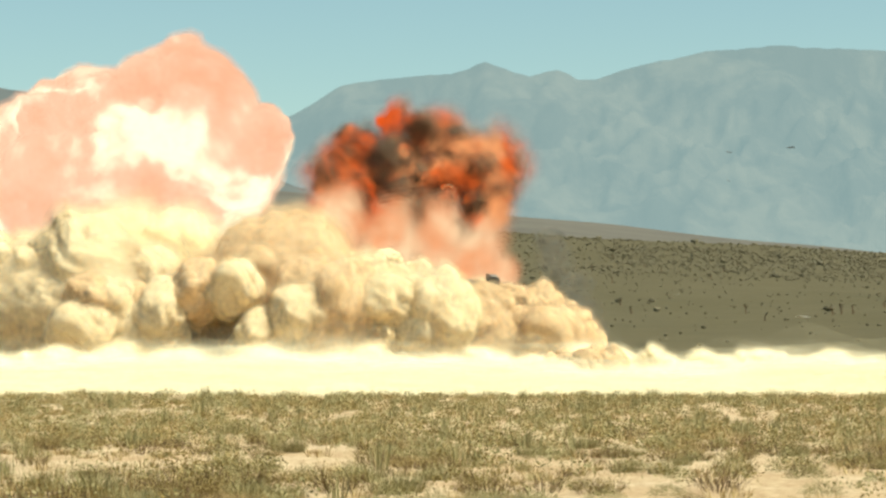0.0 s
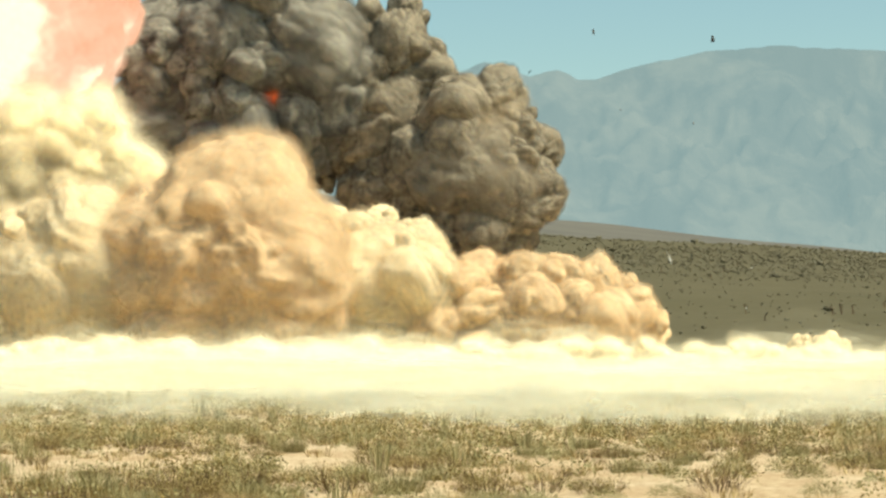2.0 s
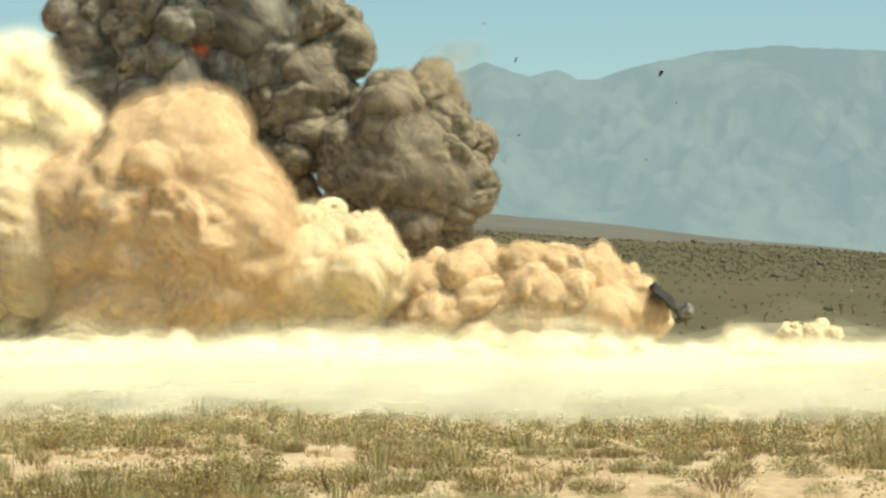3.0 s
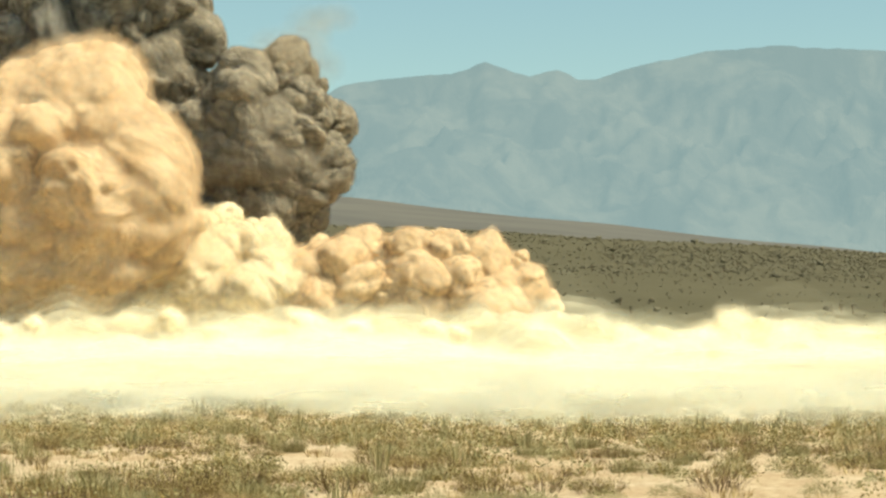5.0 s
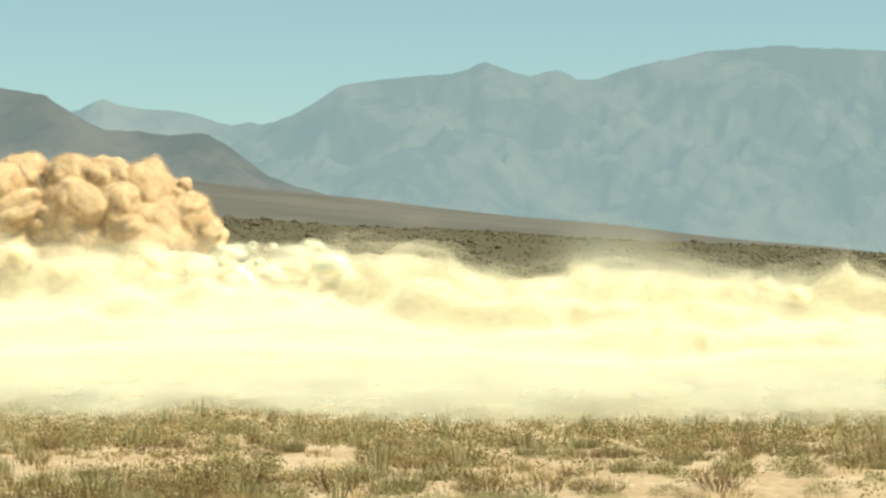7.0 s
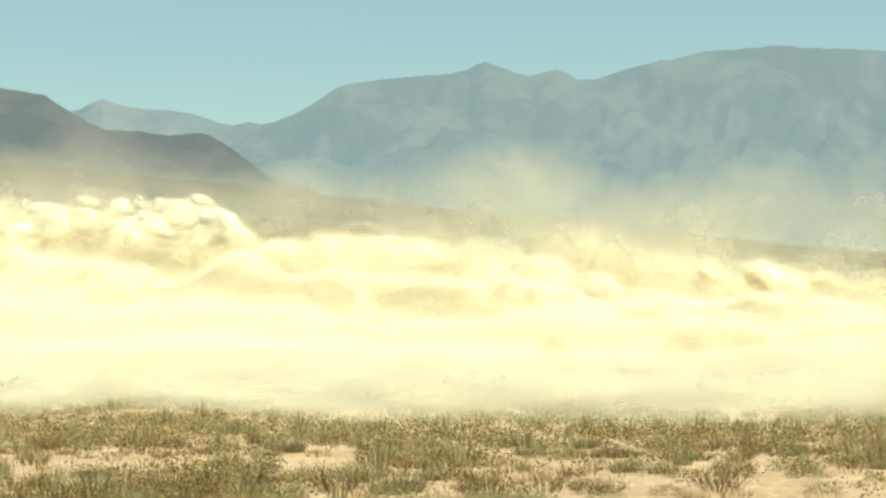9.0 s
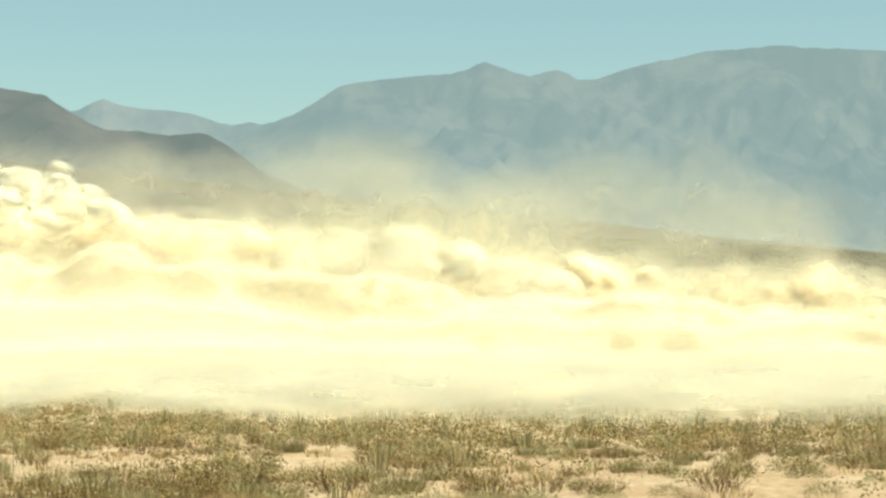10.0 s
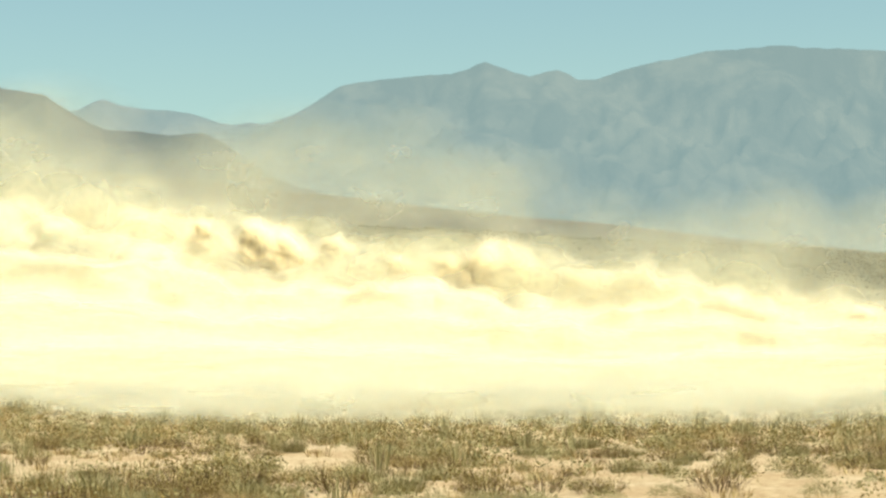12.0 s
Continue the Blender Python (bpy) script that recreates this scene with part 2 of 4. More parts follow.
# ---- mountains ----
def ridge(name, label, skyline, depth, foot, mat, seed, rough):
    """A range with its skyline at one depth, slopes cut by gullies down to a foot nearer the viewer."""
    xs = np.array([p[0] for p in skyline])
    zs = np.array([p[1] for p in skyline])
    n_col, n_row = 300, 56
    verts, faces = [], []
    for r in range(n_row):
        s = r / (n_row - 8)
        for c in range(n_col):
            x = xs[0] + (xs[-1] - xs[0]) * c / (n_col - 1)
            top = float(np.interp(x, xs, zs))
            base = ground_height(x * foot / depth, foot) - 8
            if s <= 1:
                y = foot + (depth - foot) * s
                xx = x * (y / depth)
                g = 1 - 1.6 * abs(noise.noise((xx * 0.0065 + y * 0.0022, y * 0.0016 - xx * 0.001, seed)))
                g2 = 1 - 1.6 * abs(noise.noise((xx * 0.016 - y * 0.005, y * 0.004 + xx * 0.003, seed + 9)))
                g3 = noise.fractal((xx * 0.03, y * 0.012, seed + 5), 1.0, 2.0, 4)
                cut = (g * 0.55 + g2 * 0.3 + g3 * 0.15 - 0.75) * rough * (top - base) * math.sin(math.pi * min(1, s)) ** 0.8
                z = base + (top - base) * (s ** 1.15) + cut
                z += 2.0 * noise.noise((xx * 0.05, 1.0, seed)) if s > 0.97 else 0
            else:
                y = depth + (s - 1) * (depth - foot) * 0.8
                xx = x
                z = top - (s - 1) * 4.0 * (top - base)
            verts.append((xx, y, z))
    for r in range(n_row - 1):
        for c in range(n_col - 1):
            a = r * n_col + c
            faces.append((a, a + 1, a + n_col + 1, a + n_col))
    tagged(new(name, mesh_of(name, verts, faces, mat, True)), label, "mountain range", kind="structure")


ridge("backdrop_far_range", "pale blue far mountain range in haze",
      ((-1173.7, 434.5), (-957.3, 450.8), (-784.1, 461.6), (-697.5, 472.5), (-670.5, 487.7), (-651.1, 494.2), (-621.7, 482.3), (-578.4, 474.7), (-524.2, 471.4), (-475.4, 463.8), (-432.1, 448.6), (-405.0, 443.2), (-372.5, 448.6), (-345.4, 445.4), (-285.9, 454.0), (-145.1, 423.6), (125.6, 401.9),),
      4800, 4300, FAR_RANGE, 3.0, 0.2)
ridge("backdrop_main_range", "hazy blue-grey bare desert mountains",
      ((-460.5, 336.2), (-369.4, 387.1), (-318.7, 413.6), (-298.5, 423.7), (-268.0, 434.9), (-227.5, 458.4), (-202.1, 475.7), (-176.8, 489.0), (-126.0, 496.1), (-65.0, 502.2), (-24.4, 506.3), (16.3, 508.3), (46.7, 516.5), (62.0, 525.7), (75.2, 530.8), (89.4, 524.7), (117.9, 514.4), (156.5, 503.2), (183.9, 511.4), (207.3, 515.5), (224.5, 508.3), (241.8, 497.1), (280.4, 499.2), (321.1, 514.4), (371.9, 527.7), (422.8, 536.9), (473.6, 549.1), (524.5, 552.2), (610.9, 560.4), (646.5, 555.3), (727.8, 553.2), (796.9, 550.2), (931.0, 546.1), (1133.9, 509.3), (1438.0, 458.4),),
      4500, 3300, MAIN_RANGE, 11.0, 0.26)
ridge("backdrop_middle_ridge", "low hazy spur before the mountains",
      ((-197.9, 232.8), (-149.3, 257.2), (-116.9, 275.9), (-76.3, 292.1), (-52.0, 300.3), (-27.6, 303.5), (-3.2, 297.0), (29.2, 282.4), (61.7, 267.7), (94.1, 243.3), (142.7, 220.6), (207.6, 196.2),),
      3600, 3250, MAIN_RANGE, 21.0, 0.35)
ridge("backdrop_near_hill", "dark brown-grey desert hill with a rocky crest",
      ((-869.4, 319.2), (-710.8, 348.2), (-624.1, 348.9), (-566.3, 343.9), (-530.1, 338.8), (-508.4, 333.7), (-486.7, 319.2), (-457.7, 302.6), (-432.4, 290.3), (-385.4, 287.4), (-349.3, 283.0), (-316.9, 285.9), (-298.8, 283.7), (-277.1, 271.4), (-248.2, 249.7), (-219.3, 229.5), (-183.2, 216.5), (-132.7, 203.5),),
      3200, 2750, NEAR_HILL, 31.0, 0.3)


# ---- smoke, dust and fire: rigid billowing puffs ----
def ball(level):
    bm = bmesh.new()
    bmesh.ops.create_icosphere(bm, subdivisions=level, radius=1.0)
    p = np.array([v.co[:] for v in bm.verts])
    f = np.array([[v.index for v in fc.verts] for fc in bm.faces])
    bm.free()
    return p, f


BALLS = {level: ball(level) for level in (3, 4, 5, 6)}


def billow(p, seed, octaves):
    """Cauliflower radius for points on a unit ball: an uneven body with caps upon caps of five sizes."""
    rng = np.random.default_rng(seed)
    warp = p.copy()
    for k in range(4):
        a = rng.normal(size=3) * (1.6 + 0.9 * k)
        warp += (0.13 - 0.02 * k) * np.sin(p @ a + rng.uniform(0, 6))[:, None] * rng.normal(size=3)
    warp /= np.linalg.norm(warp, axis=1)[:, None]
    rad = np.full(len(p), 0.60) + 0.09 * np.sin(p @ (rng.normal(size=3) * 1.7) + rng.uniform(0, 6))
    for k, (count, reach, size) in enumerate(((8, 1.20, 0.30), (34, 0.68, 0.21), (140, 0.36, 0.135), (560, 0.185, 0.075), (1700, 0.105, 0.042))):
        q = rng.normal(size=(count, 3))
        q /= np.linalg.norm(q, axis=1)[:, None]
        tall = rng.uniform(0.15, 1.0, count)
        wide = (reach * rng.uniform(0.55, 1.2, count)) ** 2
        if k >= octaves:
            continue
        d2 = np.maximum(0, 2 - 2 * warp @ q.T) / wide[None]
        cap = np.maximum(0, 1 - d2) ** 0.62 * tall[None]
        rad += size * (cap ** 5).sum(1) ** 0.2
    return rad


SHAPES = {}


def puff_shape(size, k):
    """Core and thinning outer shells, about one metre in radius."""
    if (size, k) not in SHAPES:
        skin = 1.5 if size.endswith("_hazy") else 1.0
        core, shell, octaves = {"big": (6, 5, 5), "mid": (5, 4, 4), "small": (4, 4, 3), "fluff": (4, 4, 2), "soft": (4, 3, 1)}[size.split("_")[0]]
        layers = [(core, octaves, 1.0, 1.0)]
        if size == "fluff":
            layers = [(shell, 2, 0.48 + 0.095 * i, 0.55 * (1 - i / 9.3) ** 2.1) for i in range(9)]
        elif size == "soft":
            layers = [(core, octaves, 1.35, 1.0)]
        else:
            layers += [(shell, octaves - 1, 1 + skin * grow, dense) for grow, dense in ((0.02, 0.34), (0.05, 0.27), (0.085, 0.20), (0.125, 0.12))]
        vs, fs, thin, base, ties = [], [], [], 0, []
        for level, octs, grow, dense in layers:
            p, f = BALLS[level]
            vs.append(p * (billow(p, 40 + 13 * k, octs) * grow)[:, None])
            fs.append(f + base)
            thin += [dense] * len(p)
            ties.append(base)
            base += len(p)
        SHAPES[size, k] = (np.concatenate(vs), np.concatenate(fs), thin, list(zip(ties, ties[1:])))
    return SHAPES[size, k]


PUFFS = {}


def puff(mat, size, k):
    key = (mat.name, size, k)
    if key not in PUFFS:
        v, f, thin, ties = puff_shape(size, k)
        me = bpy.data.meshes.new("puff")
        me.from_pydata(v.tolist(), ties, f.tolist())
        me.polygons.foreach_set("use_smooth", [True] * len(me.polygons))
        me.attributes.new("thickness_share", "FLOAT", "POINT").data.foreach_set("value", thin)
        me.materials.append(mat)
        PUFFS[key] = me
    return PUFFS[key]


MOVES = []
THIN = (VEIL, MIST, SKIRT, WISP, GREY_VEIL, MILK)


def cloud(name, label, depth, rows, pieces, category, spin=7.0, seed=1):
    """rows: seconds, x, z, spread. pieces: material, offset x, y, z, radius (metres), flatness."""
    rng = random.Random(seed)
    thing = tagged(new(name), label, category)
    thing.location = (rows[0][1], depth, rows[0][2])
    MOVES.append((thing, [(t, pose(x, depth, z)) for t, x, z, s in rows]))
    for i, (mat, ox, oy, oz, r, flat) in enumerate(pieces):
        soft = mat in THIN
        size = "soft" if soft else "fluff" if mat in (FLUFF, ORANGE, SOOT, GLOW) else "big" if r > 6.2 else "mid" if r > 3.2 else "small"
        if mat in (DUST, PALE):
            size += "_hazy"
        ob = part("puff", puff(mat, size, i % (3 if r > 6.2 else 5)), thing)
        ob.scale = (r * rng.uniform(0.85, 1.4), r * flat, r * rng.uniform(0.7, 1.0))
        a0 = 0 if soft else rng.uniform(-180, 180)
        rate = 0 if soft else rng.uniform(-spin, spin)
        tilt = 0 if soft else rng.uniform(-40, 40)
        MOVES.append((ob, [(t, pose(ox * s, oy * s, oz * s, tilt, a0 * 0.4 + rate * t, a0)) for t, x, z, s in rows]))
    return thing


def cluster(n, w, d, h, r0, r1, mat, seed, fringe=0, core=True, other=None):
    """Puffs over an uneven heap of half-width w, half-depth d, half-height h, with small ones on its skin."""
    rng = random.Random(seed)
    out = [(mat, 0, 0, 0, 0.72 * min(w, h), 1.0)] if core else []
    if core and w > 1.3 * h:
        out += [(mat, side * 0.5 * w, 0, -0.1 * h, 0.6 * h, 1.0) for side in (-1, 1)]
    for i in range(n + fringe):
        b = 1 - 2 * (i + 0.5) / n if i < n else rng.uniform(-0.8, 0.95)
        a = 2.39996 * i + rng.uniform(-0.3, 0.3) if i < n else rng.uniform(0, 2 * math.pi)
        c = math.sqrt(max(0, 1 - b * b))
        r = r0 + (r1 - r0) * rng.random() ** 1.5 if i < n else r0 * rng.uniform(0.35, 0.75)
        k = rng.uniform(0.8, 1.02) if i < n else rng.uniform(0.72, 0.95)
        x, y, z = c * math.cos(a), c * math.sin(a), b
        if y > 0 and rng.random() < 0.6:
            y = -y
        m = other if other and rng.random() < 0.35 else mat
        out.append((m, (w - 0.75 * r) * k * x, (d - 0.5 * r) * y, (h - 0.75 * r) * k * z, r, 1.0))
    return out


cloud("fireball", "huge pink and white-hot fireball", 362,
      ((0.0, -44.8, 29.4, 1.0), (0.4, -48.1, 34.4, 1.05), (0.8, -57.9, 37.3, 1.1), (1.2, -61.2, 39.3, 1.12), (1.5, -64.1, 42.2, 1.15), (2.0, -70.2, 46.7, 1.2), (2.5, -75.2, 53.3, 1.2), (3.0, -88.8, 63.2, 1.2), (4.8, -113.6, 78.1, 1.2), (12.0, -196.2, 102.9, 1.2),),
      cluster(28, 23.5, 10, 15, 5, 8.5, FIRE, 5, 24), "fireball")

cloud("burning_cloud", "orange fireball wrapped in dark soot", 381,
      ((0.0, -3.3, 28.0, 1.0), (0.4, -6.5, 33.5, 1.28), (0.6, -11.5, 35.5, 1.3), (0.8, -20.5, 36.0, 1.12), (1.0, -27.3, 36.0, 0.95), (1.2, -31.7, 33.1, 0.65), (1.5, -31.7, 32.3, 0.42), (2.0, -30.4, 42.2, 0.25), (2.5, -33.9, 47.4, 0.2), (3.2, -43.0, 50.8, 0.2), (4.8, -59.4, 58.6, 0.2), (12.0, -223.6, 99.5, 0.2),),
      cluster(26, 18, 7, 13, 3.4, 6, ORANGE, 8, 18, False, SOOT) + [(ORANGE, 0, 2, 0, 6, 1), (SOOT, 7, 2, 1, 6, 1), (ORANGE, -7, 2, -1, 6, 1)], "fireball")

cloud("fire_skirt", "peach dust under the burning cloud, its firelight put in as a glow", 366,
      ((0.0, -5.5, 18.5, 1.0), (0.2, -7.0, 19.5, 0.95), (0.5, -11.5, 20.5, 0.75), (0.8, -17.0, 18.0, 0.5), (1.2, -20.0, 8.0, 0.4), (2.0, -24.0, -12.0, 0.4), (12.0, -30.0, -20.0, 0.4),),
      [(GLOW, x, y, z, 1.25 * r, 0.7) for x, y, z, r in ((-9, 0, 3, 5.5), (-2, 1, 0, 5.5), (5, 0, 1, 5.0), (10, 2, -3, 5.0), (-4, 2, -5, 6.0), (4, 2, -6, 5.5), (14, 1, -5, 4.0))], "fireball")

cloud("smoke_cloud", "dark grey billowing explosion smoke", 386,
      ((0.0, -3.4, 0.9, 0.25), (0.2, -4.3, 9.6, 0.35), (0.4, -6.9, 20.9, 0.45), (0.6, -11.2, 32.2, 0.8), (0.8, -15.1, 36.2, 0.98), (1.2, -22.1, 38.8, 1.05), (1.5, -24.7, 40.1, 1.05), (2.0, -30.0, 44.0, 1.05), (2.5, -33.9, 48.0, 1.05), (3.2, -43.5, 51.5, 1.0), (4.8, -60.1, 59.4, 1.0), (5.5, -65.0, 62.0, 1.0), (6.0, -75.5, 65.5, 1.0), (6.5, -94.7, 69.9, 1.0), (8.0, -156.1, 83.1, 1.0), (12.0, -226.6, 100.8, 1.0),),
      cluster(24, 21.5, 11, 20.5, 4.5, 9, GREY, 12, 44, False) + [(GREY, x, 2, z, 7.5, 1) for x, z in ((0, 0), (-8, 4), (8, 4), (-6, -7), (7, -7), (0, 10))], "smoke")

cloud("smoke_cloud", "brown-grey smoke column rising beside the dark cloud", 383,
      ((0.0, 1.5, 14.3, 0.35), (0.4, 7.5, 27.5, 0.65), (0.6, 7.0, 31.0, 0.78), (0.8, 4.4, 33.0, 0.88), (1.2, -0.3, 35.5, 0.95), (1.5, -3.4, 36.8, 1.0), (2.0, -8.1, 38.5, 1.0), (2.5, -14.2, 40.7, 1.0), (3.2, -23.7, 44.1, 1.0), (4.8, -42.7, 45.0, 1.0), (5.5, -47.9, 46.7, 1.0), (6.0, -60.0, 48.5, 1.0), (6.5, -79.1, 51.1, 1.0), (7.2, -111.2, 60.7, 1.0), (12.0, -233.3, 91.2, 1.0),),
      cluster(24, 10, 6, 20, 2.8, 5, BROWN, 15, 26), "smoke")

cloud("smoke_cloud", "brown-grey billowing smoke ball behind the dust", 378,
      ((0.0, 1.4, 4.3, 0.35), (0.4, 2.2, 14.5, 0.5), (0.8, 5.6, 22.2, 0.75), (1.2, 7.2, 26.9, 0.92), (1.5, 7.3, 28.4, 0.97), (2.0, 4.8, 29.0, 1.0), (2.5, -0.3, 29.2, 1.0), (3.2, -7.2, 30.1, 1.0), (4.8, -25.1, 32.5, 1.05), (5.1, -28.0, 32.9, 1.05), (5.5, -33.2, 33.5, 1.08), (6.0, -44.5, 35.0, 1.1), (6.3, -56.6, 37.2, 1.15), (6.5, -64.3, 38.4, 1.2), (6.8, -78.0, 41.0, 1.2), (7.2, -96.8, 45.3, 1.2), (9.0, -152.4, 55.6, 1.2), (12.0, -238.4, 72.8, 1.2),),
      cluster(24, 13.8, 8, 16, 3.0, 6, BROWN, 19, 50), "smoke")

cloud("dust_cloud", "great tan billowing dust cloud", 335,
      ((0.0, -22.6, 6.6, 0.52), (0.5, -25.2, 7.4, 0.64), (1.0, -26.7, 8.8, 0.68), (1.5, -26.9, 10.9, 0.73), (2.0, -29.2, 14.2, 0.78), (2.5, -31.5, 17.2, 0.82), (3.2, -39.8, 20.0, 0.87), (4.8, -50.4, 24.0, 0.97), (5.5, -57.0, 26.4, 1.0), (6.0, -69.0, 28.0, 1.0), (6.3, -78.0, 29.0, 1.0), (6.5, -85.5, 29.7, 1.0), (7.2, -112.1, 31.2, 1.0), (12.0, -248.5, 41.9, 1.0),),
      cluster(18, 19.5, 9, 17, 4.5, 9.5, DUST, 23, 46, False) + [(DUST, x, -1, z, 8.5, 1) for x, z in ((-5, 1), (6, 3), (-1, -5))], "dust cloud")

cloud("dust_cloud", "broad tan dust heap low over the desert", 340,
      ((0.0, -54.6, 8.3, 0.95), (0.4, -53.8, 8.7, 0.95), (0.8, -52.3, 9.4, 1.0), (1.5, -53.8, 10.2, 1.02), (2.5, -60.0, 14.0, 1.05), (3.2, -67.7, 16.3, 1.1), (4.8, -83.0, 19.4, 1.1), (6.0, -106.0, 22.5, 1.1), (12.0, -228.9, 34.8, 1.1),),
      cluster(20, 22, 9, 13, 3.6, 7.5, PALE, 31, 34), "dust cloud")

cloud("dust_cloud", "pale cream dust column under the fireball", 352,
      ((0.0, -39.9, 9.7, 0.8), (0.4, -40.7, 12.1, 0.8), (0.8, -44.7, 14.9, 0.9), (1.5, -49.5, 20.4, 1.0), (2.0, -53.5, 24.0, 1.0), (2.5, -57.4, 27.2, 1.05), (3.2, -67.0, 31.9, 1.1), (4.8, -88.5, 39.9, 1.1), (12.0, -221.7, 59.9, 1.1),),
      cluster(16, 18, 7, 17, 6, 9.5, FLUFF, 37, 10, False) + [(FLUFF, x, 2, z, 9, 1) for x, z in ((-5, -4), (5, -3), (0, 5), (-8, 6))], "dust cloud")

cloud("dust_cloud", "steep cream dust plume between the larger clouds", 343,
      ((0.0, -11.1, 7.2, 0.9), (0.4, -10.3, 8.4, 0.95), (0.8, -8.0, 10.3, 1.0), (1.5, -9.6, 11.8, 1.0), (2.5, -15.0, 13.0, 1.0), (3.2, -20.4, 13.4, 1.0), (4.8, -32.0, 12.6, 1.0), (5.5, -36.6, 12.6, 1.0), (6.0, -47.4, 14.1, 1.0), (6.5, -66.7, 16.5, 1.0), (7.2, -91.5, 19.5, 1.0), (12.0, -215.3, 27.3, 1.0),),
      cluster(20, 14.5, 6, 11, 2.6, 5, PALE, 39, 34), "dust cloud")

cloud("dust_cloud", "bright cream dust lumps thrown up by the blast", 322,
      ((0.0, -24.0, 6.6, 1.0), (0.5, -23.0, 6.2, 1.0), (1.0, -25.0, 3.8, 0.95), (1.6, -27.0, -2.5, 0.9), (2.5, -30.0, -13.0, 0.9), (12.0, -60.0, -22.0, 0.9),),
      cluster(20, 28, 4, 7.5, 3.4, 5.6, PALE, 47, 12, False, DUST), "dust cloud")

cloud("dust_cloud", "long tan dust ridge spreading along the ground", 345,
      ((0.0, 5.1, 3.7, 0.85), (0.4, 6.7, 4.1, 0.9), (0.8, 8.2, 4.9, 0.95), (1.5, 10.5, 6.1, 0.97), (2.5, 11.3, 7.6, 1.0), (3.2, 11.3, 8.4, 1.0), (4.8, -3.4, 9.6, 1.03), (5.5, -7.3, 11.1, 1.05), (6.0, -17.4, 13.4, 1.05), (6.5, -36.8, 16.2, 1.05), (6.8, -46.1, 18.5, 1.05), (7.0, -50.8, 19.7, 1.05), (7.2, -56.3, 20.0, 1.05), (8.8, -84.2, 20.4, 1.05), (12.0, -177.6, 27.4, 1.05),),
      cluster(36, 21, 7, 10, 2.4, 4.8, DUST, 41, 50) + [(DUST, x, 0, z, 4.6, 1) for x, z in ((-14, 1), (-7, 3), (0, 4), (7, 3), (14, 0))], "dust cloud")


# ---- the low dust bank that spreads over the plain ----
def drift(t):
    """Metres by which the bank has slid along the wind."""
    return float(np.interp(t, (0, 5, 6, 7.2, 8.8, 10.5, 12), (0, -2, -7, -24, -50, -88, -118)))


def swell(t):
    """The bank thickens as it spreads."""
    return float(np.interp(t, (5.5, 7.2, 8.8, 12), (0.0, 1.0, 1.4, 0.4)))


def heap(name, label, depth, half, wide, high, rows, seed, slide=1.0, soft=1.0):
    """A long dust heap with thinning layers on its back; rows: seconds, top at the left, top at the right (metres, at 60 m either side)."""
    thing = tagged(new(name), label, "dust bank")
    n_x, n_y = 260, 16
    for layer, (lift, dense) in enumerate(((0, 1.0), (0.5, 0.6), (1.1, 0.42), (1.8, 0.31), (2.6, 0.23), (3.5, 0.13), (4.6, 0.07), (5.9, 0.032), (7.5, 0.012))):
        verts, faces = [], []
        for j in range(n_y):
            b = 2 * j / (n_y - 1) - 1
            for i in range(n_x):
                x = half * (2 * i / (n_x - 1) - 1)
                lump = 0.84 + 0.20 * noise.noise((x * 0.045, b * 1.2, seed)) + 0.12 * noise.noise((x * 0.13, b * 2.5, seed + 4)) + 0.07 * noise.noise((x * 0.35, b * 5, seed + 8))
                puffy = 0.8 + 0.5 * noise.noise((x * 0.05, b * 0.7, seed + 11)) + 0.35 * noise.noise((x * 0.14, b, seed + 15 + layer)) + 0.12 * noise.noise((x * 0.4, b, seed + 19 + layer))
                z = (high * lump + soft * lift * puffy) * max(0.0, 1 - b * b) ** 0.6 - 6.0 * (abs(b) > 0.99)
                verts.append((x, b * (wide + soft * lift), z))
        for j in range(n_y - 1):
            for i in range(n_x - 1):
                a = j * n_x + i
                faces.append((a, a + 1, a + n_x + 1, a + n_x))
        me = mesh_of(name, verts, faces, BANKDUST, True)
        me.attributes.new("thickness_share", "FLOAT", "POINT").data.foreach_set("value", [dense] * len(verts))
        body = part("dust_body" if layer == 0 else "haze_layer", me, thing)
        body.location = (0, 0, -0.93 * high)
    keys = []
    for t, a, b in rows:
        d = slide * drift(t)
        keys.append((t, pose(d, depth, (a + b) / 2 + (b - a) / 120.0 * d, 0, math.degrees(math.atan2(a - b, 120.0)), 0)))
    MOVES.append((thing, keys))


